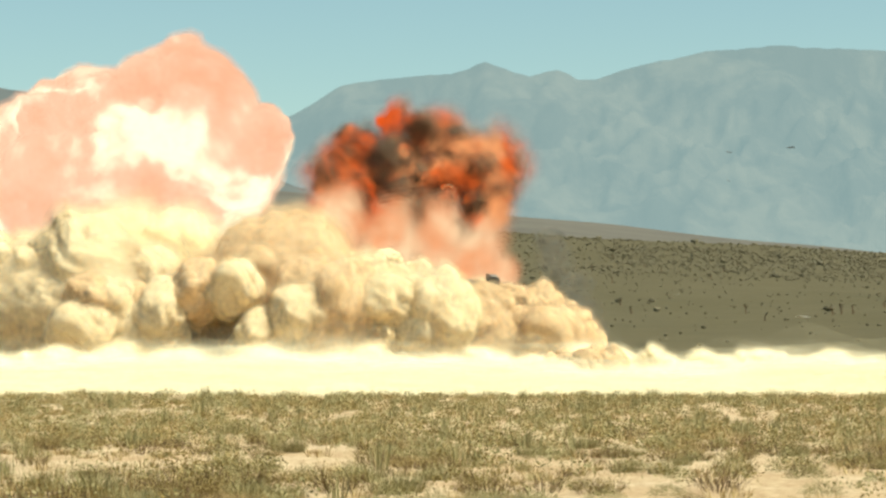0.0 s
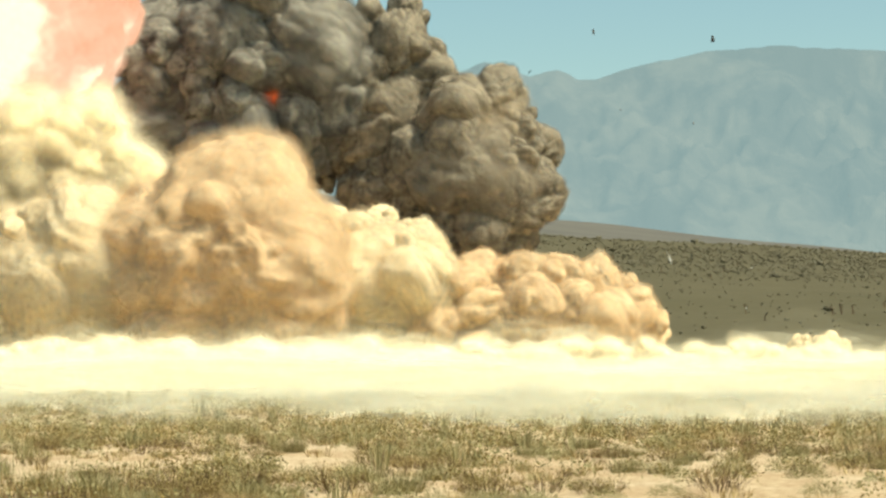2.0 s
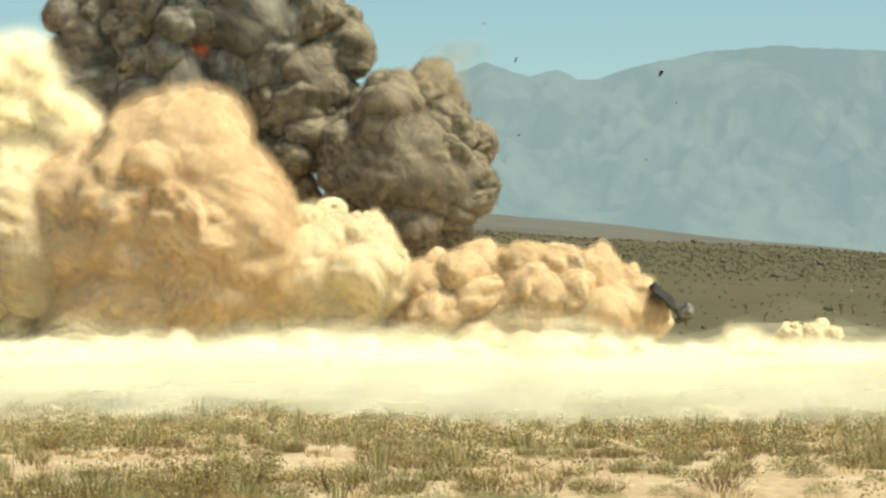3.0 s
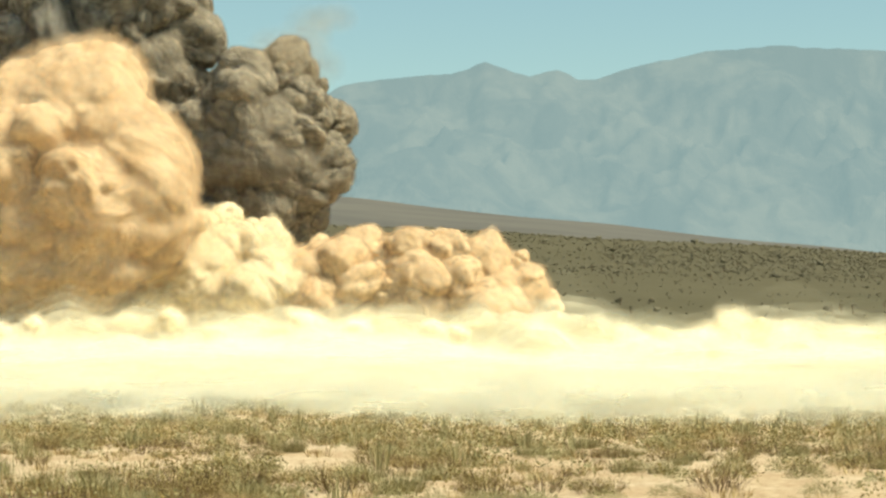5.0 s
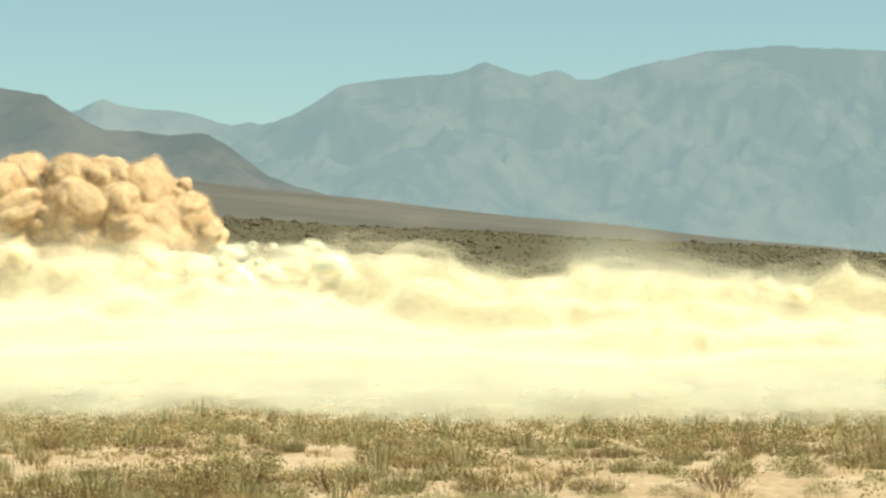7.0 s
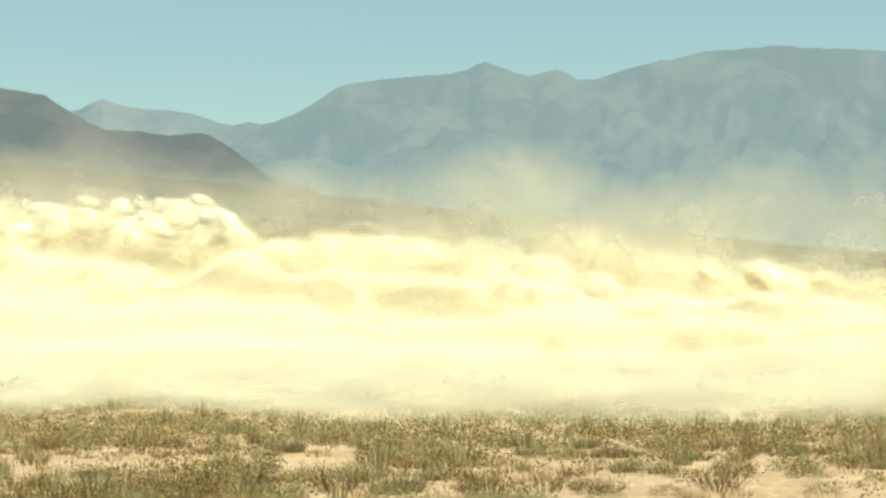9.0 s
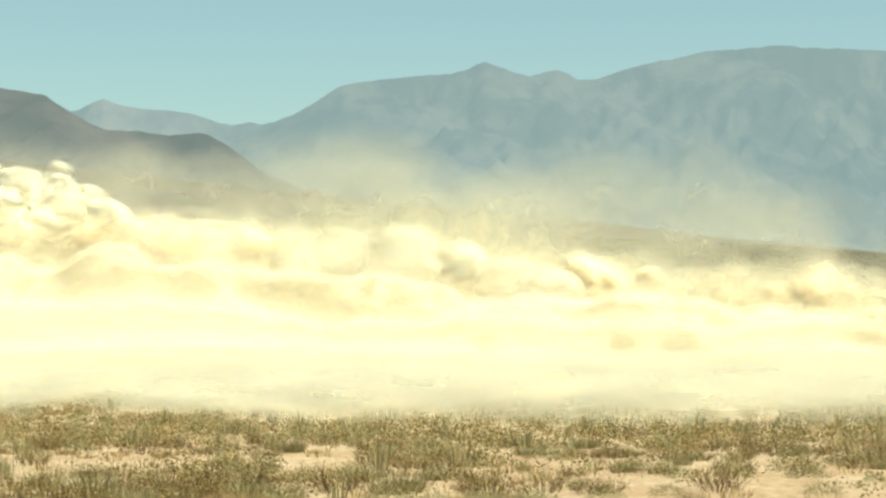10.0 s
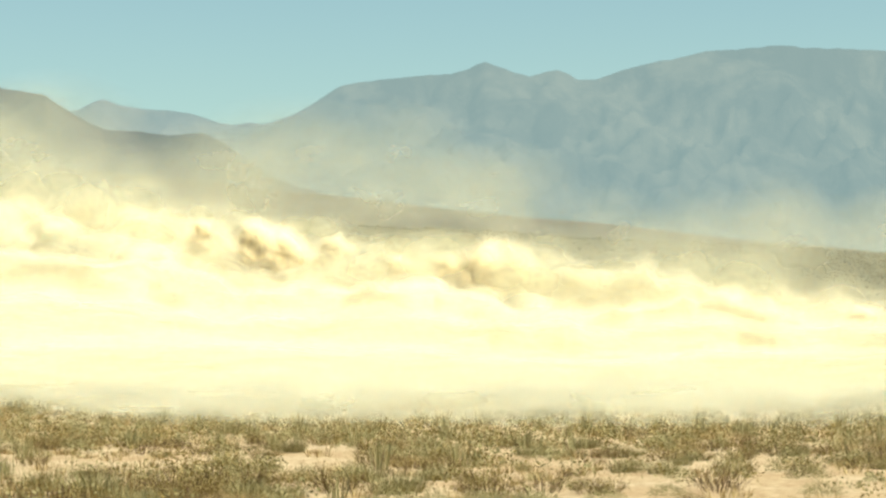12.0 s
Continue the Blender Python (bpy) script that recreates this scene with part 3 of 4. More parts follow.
LEFT = ((0.0, -58.1, 0.5, 0.0), (0.8, -58.1, 0.9, 0.0), (1.5, -58.1, 1.9, 0.0), (2.5, -58.1, 3.1, 0.0), (3.2, -58.2, 4.0, 0.0), (4.8, -58.2, 6.6, 0.0), (5.5, -58.2, 7.4, 0.0), (6.0, -58.2, 10.0, 0.0), (6.5, -58.2, 12.2, 0.0), (7.2, -58.2, 15.5, 0.0), (8.8, -58.3, 18.5, 0.0), (9.5, -58.3, 19.6, 0.0), (10.5, -58.3, 21.0, 0.0), (12.0, -58.3, 21.9, 0.0),)
RIGHT = ((0.0, -58.1, 0.3, 0.0), (0.8, -58.1, 0.7, 0.0), (1.5, -58.1, 1.7, 0.0), (2.5, -58.1, 2.5, 0.0), (3.2, -58.1, 3.7, 0.0), (4.8, -58.2, 5.4, 0.0), (5.5, -58.2, 6.1, 0.0), (6.0, -58.2, 7.0, 0.0), (6.5, -58.2, 8.1, 0.0), (7.2, -58.2, 10.3, 0.0), (8.8, -58.2, 10.7, 0.0), (9.5, -58.2, 9.4, 0.0), (10.5, -58.2, 8.2, 0.0), (12.0, -58.2, 6.2, 0.0),)
TOPS = [(a[0], a[2], b[2]) for a, b in zip(LEFT, RIGHT)]
heap("dust_bank", "high cream dust bank filling the plain", 325, 230, 26, 24, [(t, a + swell(t), b + swell(t)) for t, a, b in TOPS], 3.0, 1.0, 0.95)
heap("dust_bank", "middle cream dust bank before the blast", 265, 200, 24, 18, [(t, a * 0.66 - 0.6 + 0.7 * swell(t), b * 0.66 - 0.6 + 0.7 * swell(t)) for t, a, b in TOPS], 5.0, 0.6, 0.4)
heap("dust_bank", "low cream dust bank near the scrub", 190, 110, 30, 9, [(t, 0.5 + a * 0.30, 0.5 + b * 0.30) for t, a, b in TOPS], 7.0, 0.2, 0.5)
heap("dust_bank", "thin dust skirt creeping over the scrub", 136, 60, 24, 3.2, [(t, 1.25 + a * 0.05, 1.25 + b * 0.05) for t, a, b in TOPS], 9.0, 0.03, 0.25)


def strewn(name, label, depth, n, x0, x1, r0, r1, mat, seed, rise, flat=1.0, tall=0.8, spread=10.0, pull=1.0):
    """Puffs that ride on the bank's back; rise(t, x, own) gives the height of each puff's middle."""
    rng = random.Random(seed)
    thing = tagged(new(name), label, "dust bank")
    thing.location = (0, depth, 0)
    for i in range(n):
        x = x0 + (x1 - x0) * (i + rng.uniform(-0.4, 0.4)) / n
        y = rng.uniform(-spread, spread)
        r = r0 + (r1 - r0) * rng.random() ** 1.6
        soft = mat in THIN
        ob = part("puff", puff(mat, "soft" if soft else "fluff" if mat is FLUFF else "mid" if r > 3.2 else "small", i % 5), thing)
        wide = 1.35 if soft else 1.0
        ob.scale = (wide * r * rng.uniform(0.9, 1.5), r * flat, wide * r * tall * rng.uniform(0.8, 1.2))
        own, turn, rate = rng.random(), 0 if soft else rng.uniform(-180, 180), 0 if soft else rng.uniform(-6, 6)
        rows = []
        for t, a, b in TOPS:
            xt = x + drift(t) * pull
            rows.append((t, pose(xt, y, rise(t, xt, own, r), 0, rate * t, turn)))
        MOVES.append((ob, rows))
    return thing


def top_at(t, x):
    ts = [r[0] for r in TOPS]
    a, b = np.interp(t, ts, [r[1] for r in TOPS]), np.interp(t, ts, [r[2] for r in TOPS])
    return float(a + (b - a) * min(1.3, max(-0.3, x / 120.0 + 0.5)))


strewn("dust_crest", "small cream dust billows along the bank's back", 322, 60, -75, 190, 2.0, 5.0, FLUFF, 61,
       lambda t, x, own, r: top_at(t, x) - r * (0.9 - 0.7 * own ** 2))
strewn("dust_crest", "thin cream dust drifting over the bank", 334, 70, -80, 190, 3, 8, VEIL, 62,
       lambda t, x, own, r: top_at(t, x) - r * (0.75 - 0.8 * own) + float(np.interp(t, (7, 9, 12), (0.0, 1.5, 3.0))), 0.3, 0.75)
strewn("dust_haze", "faint dust haze hanging over the bank", 350, 60, -60, 200, 8, 16, MIST, 63,
       lambda t, x, own, r: top_at(t, x) - 24 + 15 * own + float(np.interp(t, (0, 5.5, 7.2, 8.8, 12), (-14, -10, 6, 22, 24))), 0.25, 0.8)
strewn("dust_skirt", "thin dust drifting among the scrub", 84, 120, -24, 34, 2.5, 5, SKIRT, 64,
       lambda t, x, own, r: -0.45 + 1.1 * own + float(np.interp(t, (0, 1.5, 2.5, 5.5, 7.2, 8.8, 10.5, 12), (-2.2, -0.7, 0.1, 0.15, 0.25, 0.6, 0.6, 0.0))), 0.25, 0.3, 22.0, 0.06)

strewn("dust_crest", "crisp little cream dust bursts along the fresh bank", 312, 90, -80, 75, 1.2, 3.2, FLUFF, 65,
       lambda t, x, own, r: top_at(t, x) - 0.3 + 1.5 * own ** 2 - float(np.interp(t, (0, 1.6, 4.8, 12), (0.0, 0.2, 5.0, 30.0))), 1.0, 0.75, 6.0)

# ---- late rolling billows on the bank ----
cloud("dust_billow", "soft cream dust billow rolling over the bank", 308,
      ((0.0, 35.5, -34.0, 0.6), (4.8, 35.6, -23.7, 0.7), (6.5, 25.3, 1.1, 0.8), (8.8, 15.7, 10.8, 0.9), (9.5, 6.7, 14.3, 1.0), (10.0, -3.1, 15.7, 1.0), (10.5, -18.3, 17.4, 1.0), (11.0, -31.5, 18.4, 1.0), (11.5, -44.0, 18.8, 1.0), (12.0, -52.3, 18.8, 1.0),),
      [(MILK, x, 0, z, r, 0.8) for x, z, r in ((-15, -4, 6), (16, -6, 6), (-9, -2, 7), (-2, -2, 7), (5, -3, 7), (11, -5, 6))] + [(VEIL, x, 6, z, r, 0.3) for x, z, r in ((-9, 2, 7), (0, 3, 8), (8, 1, 8), (15, -2, 7))] + [(MIST, x, 9, z, r, 0.3) for x, z, r in ((-4, 6, 10), (9, 4, 11))], "dust cloud")
cloud("dust_billow", "low cream dust billow drifting with the bank", 306,
      ((0.0, 62.7, -30.3, 0.6), (6.5, 59.4, -9.9, 0.7), (8.8, 53.4, 3.9, 0.8), (10.5, 32.1, 8.0, 1.0), (11.2, 16.9, 9.4, 1.0), (12.0, -1.0, 10.7, 1.0),),
      [(MILK, x, 0, z, r, 0.8) for x, z, r in ((-9, -3, 5), (-2, -2, 6), (5, -3, 5), (11, -4, 5))] + [(VEIL, x, 6, z, r, 0.3) for x, z, r in ((-8, 2, 7), (0, 3, 8), (8, 1, 7), (13, 0, 6))], "dust cloud")
cloud("dust_billow", "rounded cream dust billow on the bank's crest", 316,
      ((0.0, -6.0, -8.8, 0.7), (5.5, -10.2, -1.7, 0.8), (6.5, -15.9, 6.8, 0.9), (7.2, -21.6, 13.2, 1.0), (8.8, -32.3, 17.1, 1.0), (9.1, -35.2, 17.4, 1.0), (9.5, -38.7, 17.8, 1.0), (10.0, -48.0, 18.5, 1.0), (10.5, -60.1, 19.6, 1.0), (11.0, -73.6, 20.3, 1.0), (12.0, -98.5, 21.7, 1.0),),
      cluster(12, 13, 6, 6.5, 2.4, 4.6, MILK, 75, 8), "dust cloud")
cloud("dust_billow", "pale dust billow behind the bank's crest", 320,
      ((0.0, -20.4, -9.7, 0.7), (6.0, -26.2, 1.1, 0.8), (6.5, -27.6, 6.8, 0.9), (7.2, -32.7, 12.6, 1.0), (8.8, -45.7, 16.9, 1.0), (9.5, -53.6, 19.8, 1.0), (10.0, -52.2, 22.0, 1.0), (10.3, -58.0, 22.0, 1.0), (11.0, -74.6, 23.4, 1.0), (12.0, -99.8, 25.6, 1.0),),
      cluster(12, 11, 6, 6, 2.2, 4.4, MILK, 77, 8), "dust cloud")
cloud("dust_haze", "tall faint dust haze drifting with the wind", 356,
      ((0.0, 88.5, -67.2, 1.0), (4.8, 72.8, -51.4, 1.0), (6.5, 41.2, -3.8, 1.0), (8.8, 26.9, 17.8, 1.0), (10.5, -11.5, 20.2, 1.1), (11.2, -36.4, 22.6, 1.1), (12.0, -58.1, 25.0, 1.1),),
      [(MIST, x, y, z, r, 0.3) for x, y, z, r in ((-18, 0, -3, 17), (-8, -2, 2, 18), (4, 1, 0, 18), (16, -3, -4, 17), (-3, 2, -6, 18), (28, 3, -7, 16), (-12, 4, 9, 13))], "dust cloud")


cloud("smoke_wisp", "thin grey smoke wisp trailing beside the ridge", 352,
      ((0.0, 18.5, 10.8, 0.9), (0.3, 20.0, 12.0, 1.0), (0.5, 20.4, 12.5, 1.1), (0.8, 17.5, 10.5, 1.0), (1.3, 14.0, -3.0, 0.8), (3.0, 5.0, -20.0, 0.8), (12.0, -20.0, -30.0, 0.8),),
      [(GREY_VEIL, x, y, z, r, 0.3) for x, y, z, r in ((-3, 0, 5, 5), (-1, 1, 1, 5), (1, 0, -3, 4.5), (2, 1, -6, 4), (-4, 1, 8, 4.5), (-3, -1, -2, 5))], "smoke")
cloud("dust_puff", "tan dust puff bursting low before the ridge", 300,
      ((0.0, 16.6, 0.5, 1.0), (0.5, 18.3, 1.1, 1.05), (1.0, 13.2, 0.1, 1.0), (1.5, 6.5, -0.6, 1.0), (2.5, -0.9, -1.6, 1.0), (4.8, -5.7, -6.9, 1.0), (12.0, -12.4, -16.3, 1.0),),
      cluster(12, 5.2, 3, 2.8, 1.1, 2.0, DUST, 81, 10), "dust cloud")
cloud("dust_jet", "small tan dust jet skimming over the bank", 330,
      ((0.0, 19.7, 1.1, 0.6), (0.5, 27.1, 1.1, 0.8), (1.5, 45.7, 2.2, 1.0), (2.0, 49.4, 3.1, 1.0), (2.5, 50.3, 3.9, 1.0), (3.2, 46.8, 4.8, 1.1), (4.8, 40.5, 4.8, 1.2), (6.0, 38.3, 1.1, 1.2), (12.0, 30.8, -7.8, 1.2),),
      cluster(9, 4.6, 2, 1.9, 0.9, 1.6, PALE, 83, 8), "dust cloud")
cloud("dust_wisp", "faint tan dust wisp torn from the smoke", 372,
      ((0.0, 6.4, 7.6, 0.6), (1.2, 8.0, 26.9, 0.7), (1.8, 8.1, 34.5, 0.8), (2.2, 7.2, 39.1, 0.9), (2.5, 5.5, 40.8, 1.0), (3.0, 0.1, 44.6, 1.1), (3.2, -1.6, 45.4, 1.1), (4.8, -18.8, 49.7, 1.2), (5.5, -23.9, 53.0, 1.2), (6.0, -30.6, 64.9, 1.2), (7.0, -49.3, 80.2, 1.2), (12.0, -116.6, 71.7, 1.2),),
      [(WISP, x, y, z, r, 0.3) for x, y, z, r in ((0, 0, 0, 7), (3, 1, 2, 5), (-4, -1, -2, 6), (1, 1, -4, 6))], "dust cloud")


# ---- wreck and fragments thrown out by the blast ----
def box(bm, x, y, z, sx, sy, sz, turn=None):
    m = Matrix.Translation((x, y, z)) @ (turn or Matrix()) @ Matrix.Diagonal((sx, sy, sz, 1))
    return bmesh.ops.create_cube(bm, size=1.0, matrix=m)["verts"]


def finish(name, bm, mat, parent, label="", bevel=0.0, crush=0.0, seed=1):
    if bevel:
        bmesh.ops.bevel(bm, geom=bm.edges[:], offset=bevel, segments=2, affect="EDGES")
    if crush:
        bmesh.ops.subdivide_edges(bm, edges=bm.edges[:], cuts=2, use_grid_fill=True)
        for v in bm.verts:
            v.co += crush * noise.noise_vector(v.co * 0.9 + Vector((seed, 0, 0)))
    me = bpy.data.meshes.new(name)
    bm.to_mesh(me)
    bm.free()
    me.materials.append(mat)
    return part(name, me, parent, label)


def build_truck():
    truck = tagged(new("truck_wreck"), "burnt tumbling wreck of a lorry in the dust", "wreck")
    for side in (-0.42, 0.42):
        bm = bmesh.new()
        box(bm, 0, side, 0, 7.6, 0.09, 0.28)
        finish("chassis_rail", bm, STEEL, truck, "", 0.015, 0.05)
    for x in (-3.2, -1.4, 0.4, 2.2):
        bm = bmesh.new()
        box(bm, x, 0, 0, 0.12, 0.84, 0.16)
        finish("cross_member", bm, STEEL, truck, "", 0.01)
    bm = bmesh.new()
    box(bm, 2.7, 0, 1.0, 1.7, 2.2, 1.7)
    for v in bm.verts:
        if v.co.z > 1 and v.co.x > 2.7:
            v.co.x -= 0.45
    cab = finish("cab", bm, CAB_PAINT, truck, "crushed scorched cab", 0.06, 0.22, 4)
    bm = bmesh.new()
    box(bm, 3.32, 0, 1.35, 0.05, 1.8, 0.65, Matrix.Rotation(-0.27, 4, "Y"))
    finish("windscreen_opening", bm, SOOT_METAL, cab)
    bm = bmesh.new()
    box(bm, 3.62, 0, 0.1, 0.16, 2.3, 0.3)
    finish("bumper", bm, STEEL, truck, "", 0.03, 0.06, 2)
    bm = bmesh.new()
    box(bm, -1.4, 0, 0.55, 4.4, 2.2, 0.14)
    finish("load_bed", bm, SOOT_METAL, truck, "torn sooty load bed", 0.02, 0.3, 6)
    for x in (2.5, -1.9, -3.0):
        for side in (-1.0, 1.0):
            bm = bmesh.new()
            bmesh.ops.create_cone(bm, cap_ends=True, segments=24, radius1=0.5, radius2=0.5, depth=0.3,
                                  matrix=Matrix.Translation((x, side, -0.25)) @ Matrix.Rotation(math.pi / 2, 4, "X"))
            wheel = finish("tyre", bm, RUBBER, truck, "", 0.05)
            bm = bmesh.new()
            bmesh.ops.create_cone(bm, cap_ends=True, segments=20, radius1=0.29, radius2=0.22, depth=0.34,
                                  matrix=Matrix.Translation((x, side, -0.25)) @ Matrix.Rotation(math.pi / 2, 4, "X"))
            finish("rim", bm, STEEL, wheel)
    return truck


truck = build_truck()
rows_t = ((0.0, 4.1, 11.3), (0.5, 11.5, 15.3), (1.0, 15.3, 14.0), (1.5, 18.6, 11.8), (2.0, 22.9, 10.8), (2.5, 26.3, 10.5), (2.7, 28.2, 9.8), (3.2, 32.0, 8.3), (4.0, 36.2, 4.1), (4.8, 39.2, -2.8), (6.0, 39.2, -5.0), (12.0, 39.2, -5.0),)
MOVES.append((truck, [(t, pose(x, 342, z, 12 + 14 * min(t, 5), float(np.interp(t, (0, 0.5, 1.2, 2.0, 2.7, 3.2), (8, 2, 66, 52, 46, 30))), 16 + 6 * min(t, 5))) for t, x, z in rows_t]))


def fragment(label, size, mat, seed, rows, depth, rate=200.0, flat=0.15):
    """A bent, torn scrap that tumbles through the air."""
    size *= 0.55
    rng = random.Random(seed)
    thing = tagged(new("metal_fragment"), label, "debris", "flying debris")
    bm = bmesh.new()
    box(bm, 0, 0, 0, size, size * rng.uniform(0.25, 0.6), size * flat)
    finish("scrap", bm, mat, thing, "", size * 0.02, size * 0.35, seed)
    keys, last = [], None
    for t, x, z in rows:
        a = (rate * t) if last is None else keys[-1][2] + min(75.0, rate * (t - last))
        keys.append((t, pose(x, depth, z, a * 0.6, a, a * 0.3), a))
        last = t
    MOVES.append((thing, [(t, m) for t, m, a in keys]))


fragment("dark round lump of debris in the sky", 0.75, SOOT_METAL, 3,
         ((0.0, 5.1, 24.8), (0.3, 7.4, 32.8), (0.6, 9.0, 37.8), (0.8, 10.1, 39.8), (1.0, 10.7, 41.1), (1.2, 11.2, 41.9), (1.4, 11.7, 42.0), (1.6, 11.9, 41.7), (1.8, 12.0, 41.1), (2.0, 11.8, 40.3), (2.2, 11.7, 39.1), (2.5, 11.3, 37.1), (3.2, 10.0, 29.4), (4.0, 8.9, 17.1), (4.8, 8.1, -2.0), (12.0, 8.1, -2.0),), 340, 200, 0.5)
fragment("long bent strip of metal in the sky", 1.5, SOOT_METAL, 5,
         ((0.0, 47.2, 30.1), (0.6, 44.7, 39.2), (0.8, 43.8, 41.2), (1.0, 42.8, 42.2), (1.2, 41.9, 43.5), (1.5, 39.9, 44.5), (1.8, 38.2, 44.8), (2.0, 36.6, 44.8), (2.2, 35.2, 44.4), (2.5, 33.1, 43.4), (3.2, 28.1, 38.6), (4.2, 21.1, 24.8), (5.2, 15.0, -2.8), (12.0, 15.0, -2.8),), 340, 150)
fragment("thin torn metal sheet in the sky", 1.2, STEEL, 7,
         ((0.0, 38.8, 29.4), (0.6, 34.2, 39.2), (0.8, 33.2, 41.5), (1.0, 30.8, 43.2), (1.2, 28.9, 44.2), (1.5, 25.4, 45.2), (1.8, 22.6, 45.8), (2.0, 20.4, 45.8), (2.2, 18.1, 45.8), (2.5, 14.7, 44.8), (3.2, 8.1, 40.9), (4.2, -1.8, 27.1), (5.2, -11.0, -2.8), (12.0, -11.0, -2.8),), 340, 150)
fragment("small dark scrap rising in the sky", 0.6, SOOT_METAL, 9,
         ((0.0, 8.9, 30.9), (0.4, 9.5, 38.6), (0.8, 10.1, 43.8), (1.0, 10.1, 45.9), (1.2, 10.1, 47.9), (1.5, 9.8, 49.5), (2.0, 8.9, 51.3), (2.5, 7.0, 50.2), (3.2, 5.1, 45.5), (4.2, 1.2, 30.1), (5.2, -1.8, -2.8), (12.0, -1.8, -2.8),), 340)
fragment("small grey scrap above the mountains", 0.6, STEEL, 11,
         ((0.0, 38.8, 25.5), (0.6, 38.0, 29.5), (0.8, 38.0, 30.8), (1.0, 37.7, 32.0), (1.4, 36.6, 33.3), (1.5, 36.3, 33.4), (2.2, 32.7, 33.1), (2.5, 30.5, 31.9), (3.2, 26.5, 27.1), (4.0, 21.9, 17.9), (4.8, 16.5, -2.8), (12.0, 16.5, -2.8),), 340)
fragment("small dark scrap drifting above the smoke", 0.6, SOOT_METAL, 13,
         ((0.0, 7.3, 11.7), (0.6, 11.2, 20.2), (1.0, 15.4, 27.1), (1.5, 19.8, 32.4), (1.8, 22.6, 34.4), (2.0, 24.1, 35.2), (2.2, 25.6, 35.9), (2.5, 28.0, 36.8), (3.2, 33.1, 35.5), (4.2, 39.5, 24.8), (5.2, 44.7, -2.8), (12.0, 44.7, -2.8),), 340)
fragment("burning orange scrap over the fireball", 2.6, EMBER, 15,
         ((0.0, 0.5, 25.1), (0.3, 3.6, 37.6), (0.5, 5.8, 44.2), (0.6, 7.1, 46.8), (0.8, 8.7, 52.5), (1.5, 16.9, 74.5), (3.0, 48.3, 90.3), (4.8, 87.2, 66.6), (5.6, 102.0, -2.8), (12.0, 102.0, -2.8),), 345, 180, 0.3)
fragment("pale flat panel skimming over the plain", 2.6, PAINT, 17,
         ((0.0, 48.1, 7.1), (0.5, 43.9, 10.5), (1.0, 39.0, 12.6), (1.5, 34.5, 13.9), (2.0, 30.3, 15.0), (2.5, 24.7, 15.2), (3.2, 16.3, 13.9), (4.0, 7.3, 7.1), (4.8, 1.2, -2.7), (12.0, 1.2, -2.7),), 336, 30, 0.05)
fragment("white scrap low over the plain", 0.8, PAINT, 19,
         ((0.0, 29.9, 4.1), (0.5, 32.9, 6.0), (1.0, 36.0, 7.1), (1.5, 38.2, 7.8), (2.0, 40.5, 8.1), (2.5, 43.1, 7.1), (2.7, 45.0, 5.6), (3.2, 48.0, 1.0), (4.8, 50.3, -2.7), (12.0, 50.3, -2.7),), 336, 90)
fragment("white scrap tumbling over the plain", 0.8, PAINT, 21,
         ((0.0, 31.4, 10.1), (0.8, 36.0, 12.8), (1.5, 39.0, 13.6), (2.0, 41.3, 13.7), (2.7, 50.3, 12.1), (3.2, 56.8, 9.2), (4.0, 61.6, 2.6), (4.8, 65.3, -2.7), (12.0, 65.3, -2.7),), 336, 90)


# ---- foreground plants ----
def blade(verts, faces, x, y, z, way, length, width, rng, bend=0.25):
    """One bent tapering blade or stem."""
    side = Vector((-way.y, way.x, 0))
    side = side.normalized() if side.length > 1e-4 else Vector((1, 0, 0))
    side.rotate(Euler((0, 0, rng.uniform(-0.8, 0.8))))
    p0 = Vector((x, y, z))
    p1 = p0 + way * length * 0.55
    p2 = p1 + (way + Vector((rng.uniform(-bend, bend), rng.uniform(-bend, bend), -0.05))).normalized() * length * 0.45
    a = len(verts)
    verts += [p0 - side * width * 0.5, p0 + side * width * 0.5, p1 - side * width * 0.42, p1 + side * width * 0.42, p2]
    faces += [(a, a + 1, a + 3, a + 2), (a + 2, a + 3, a + 4)]
    return p1, p2


def leafy(verts, faces, p, size, rng):
    a = len(verts)
    u = Vector((rng.uniform(-1, 1), rng.uniform(-1, 1), rng.uniform(-0.2, 1))).normalized()
    w = u.cross(Vector((rng.uniform(-1, 1), rng.uniform(-1, 1), rng.uniform(-1, 1)))).normalized()
    verts += [p, p + u * size * 0.5 + w * size * 0.3, p + u * size, p + u * size * 0.5 - w * size * 0.3]
    faces += [(a, a + 1, a + 2, a + 3)]


def tuft(rng, height, spread, count, width, lean=0.35):
    verts, faces = [], []
    for _ in range(count):
        a = rng.uniform(0, 2 * math.pi)
        k = rng.random() ** 0.6 * spread
        way = Vector((math.cos(a) * lean * rng.random(), math.sin(a) * lean * rng.random(), 1)).normalized()
        blade(verts, faces, k * math.cos(a), k * math.sin(a), -0.02, way, height * rng.uniform(0.5, 1.05), width * rng.uniform(0.6, 1.2), rng)
    return verts, faces


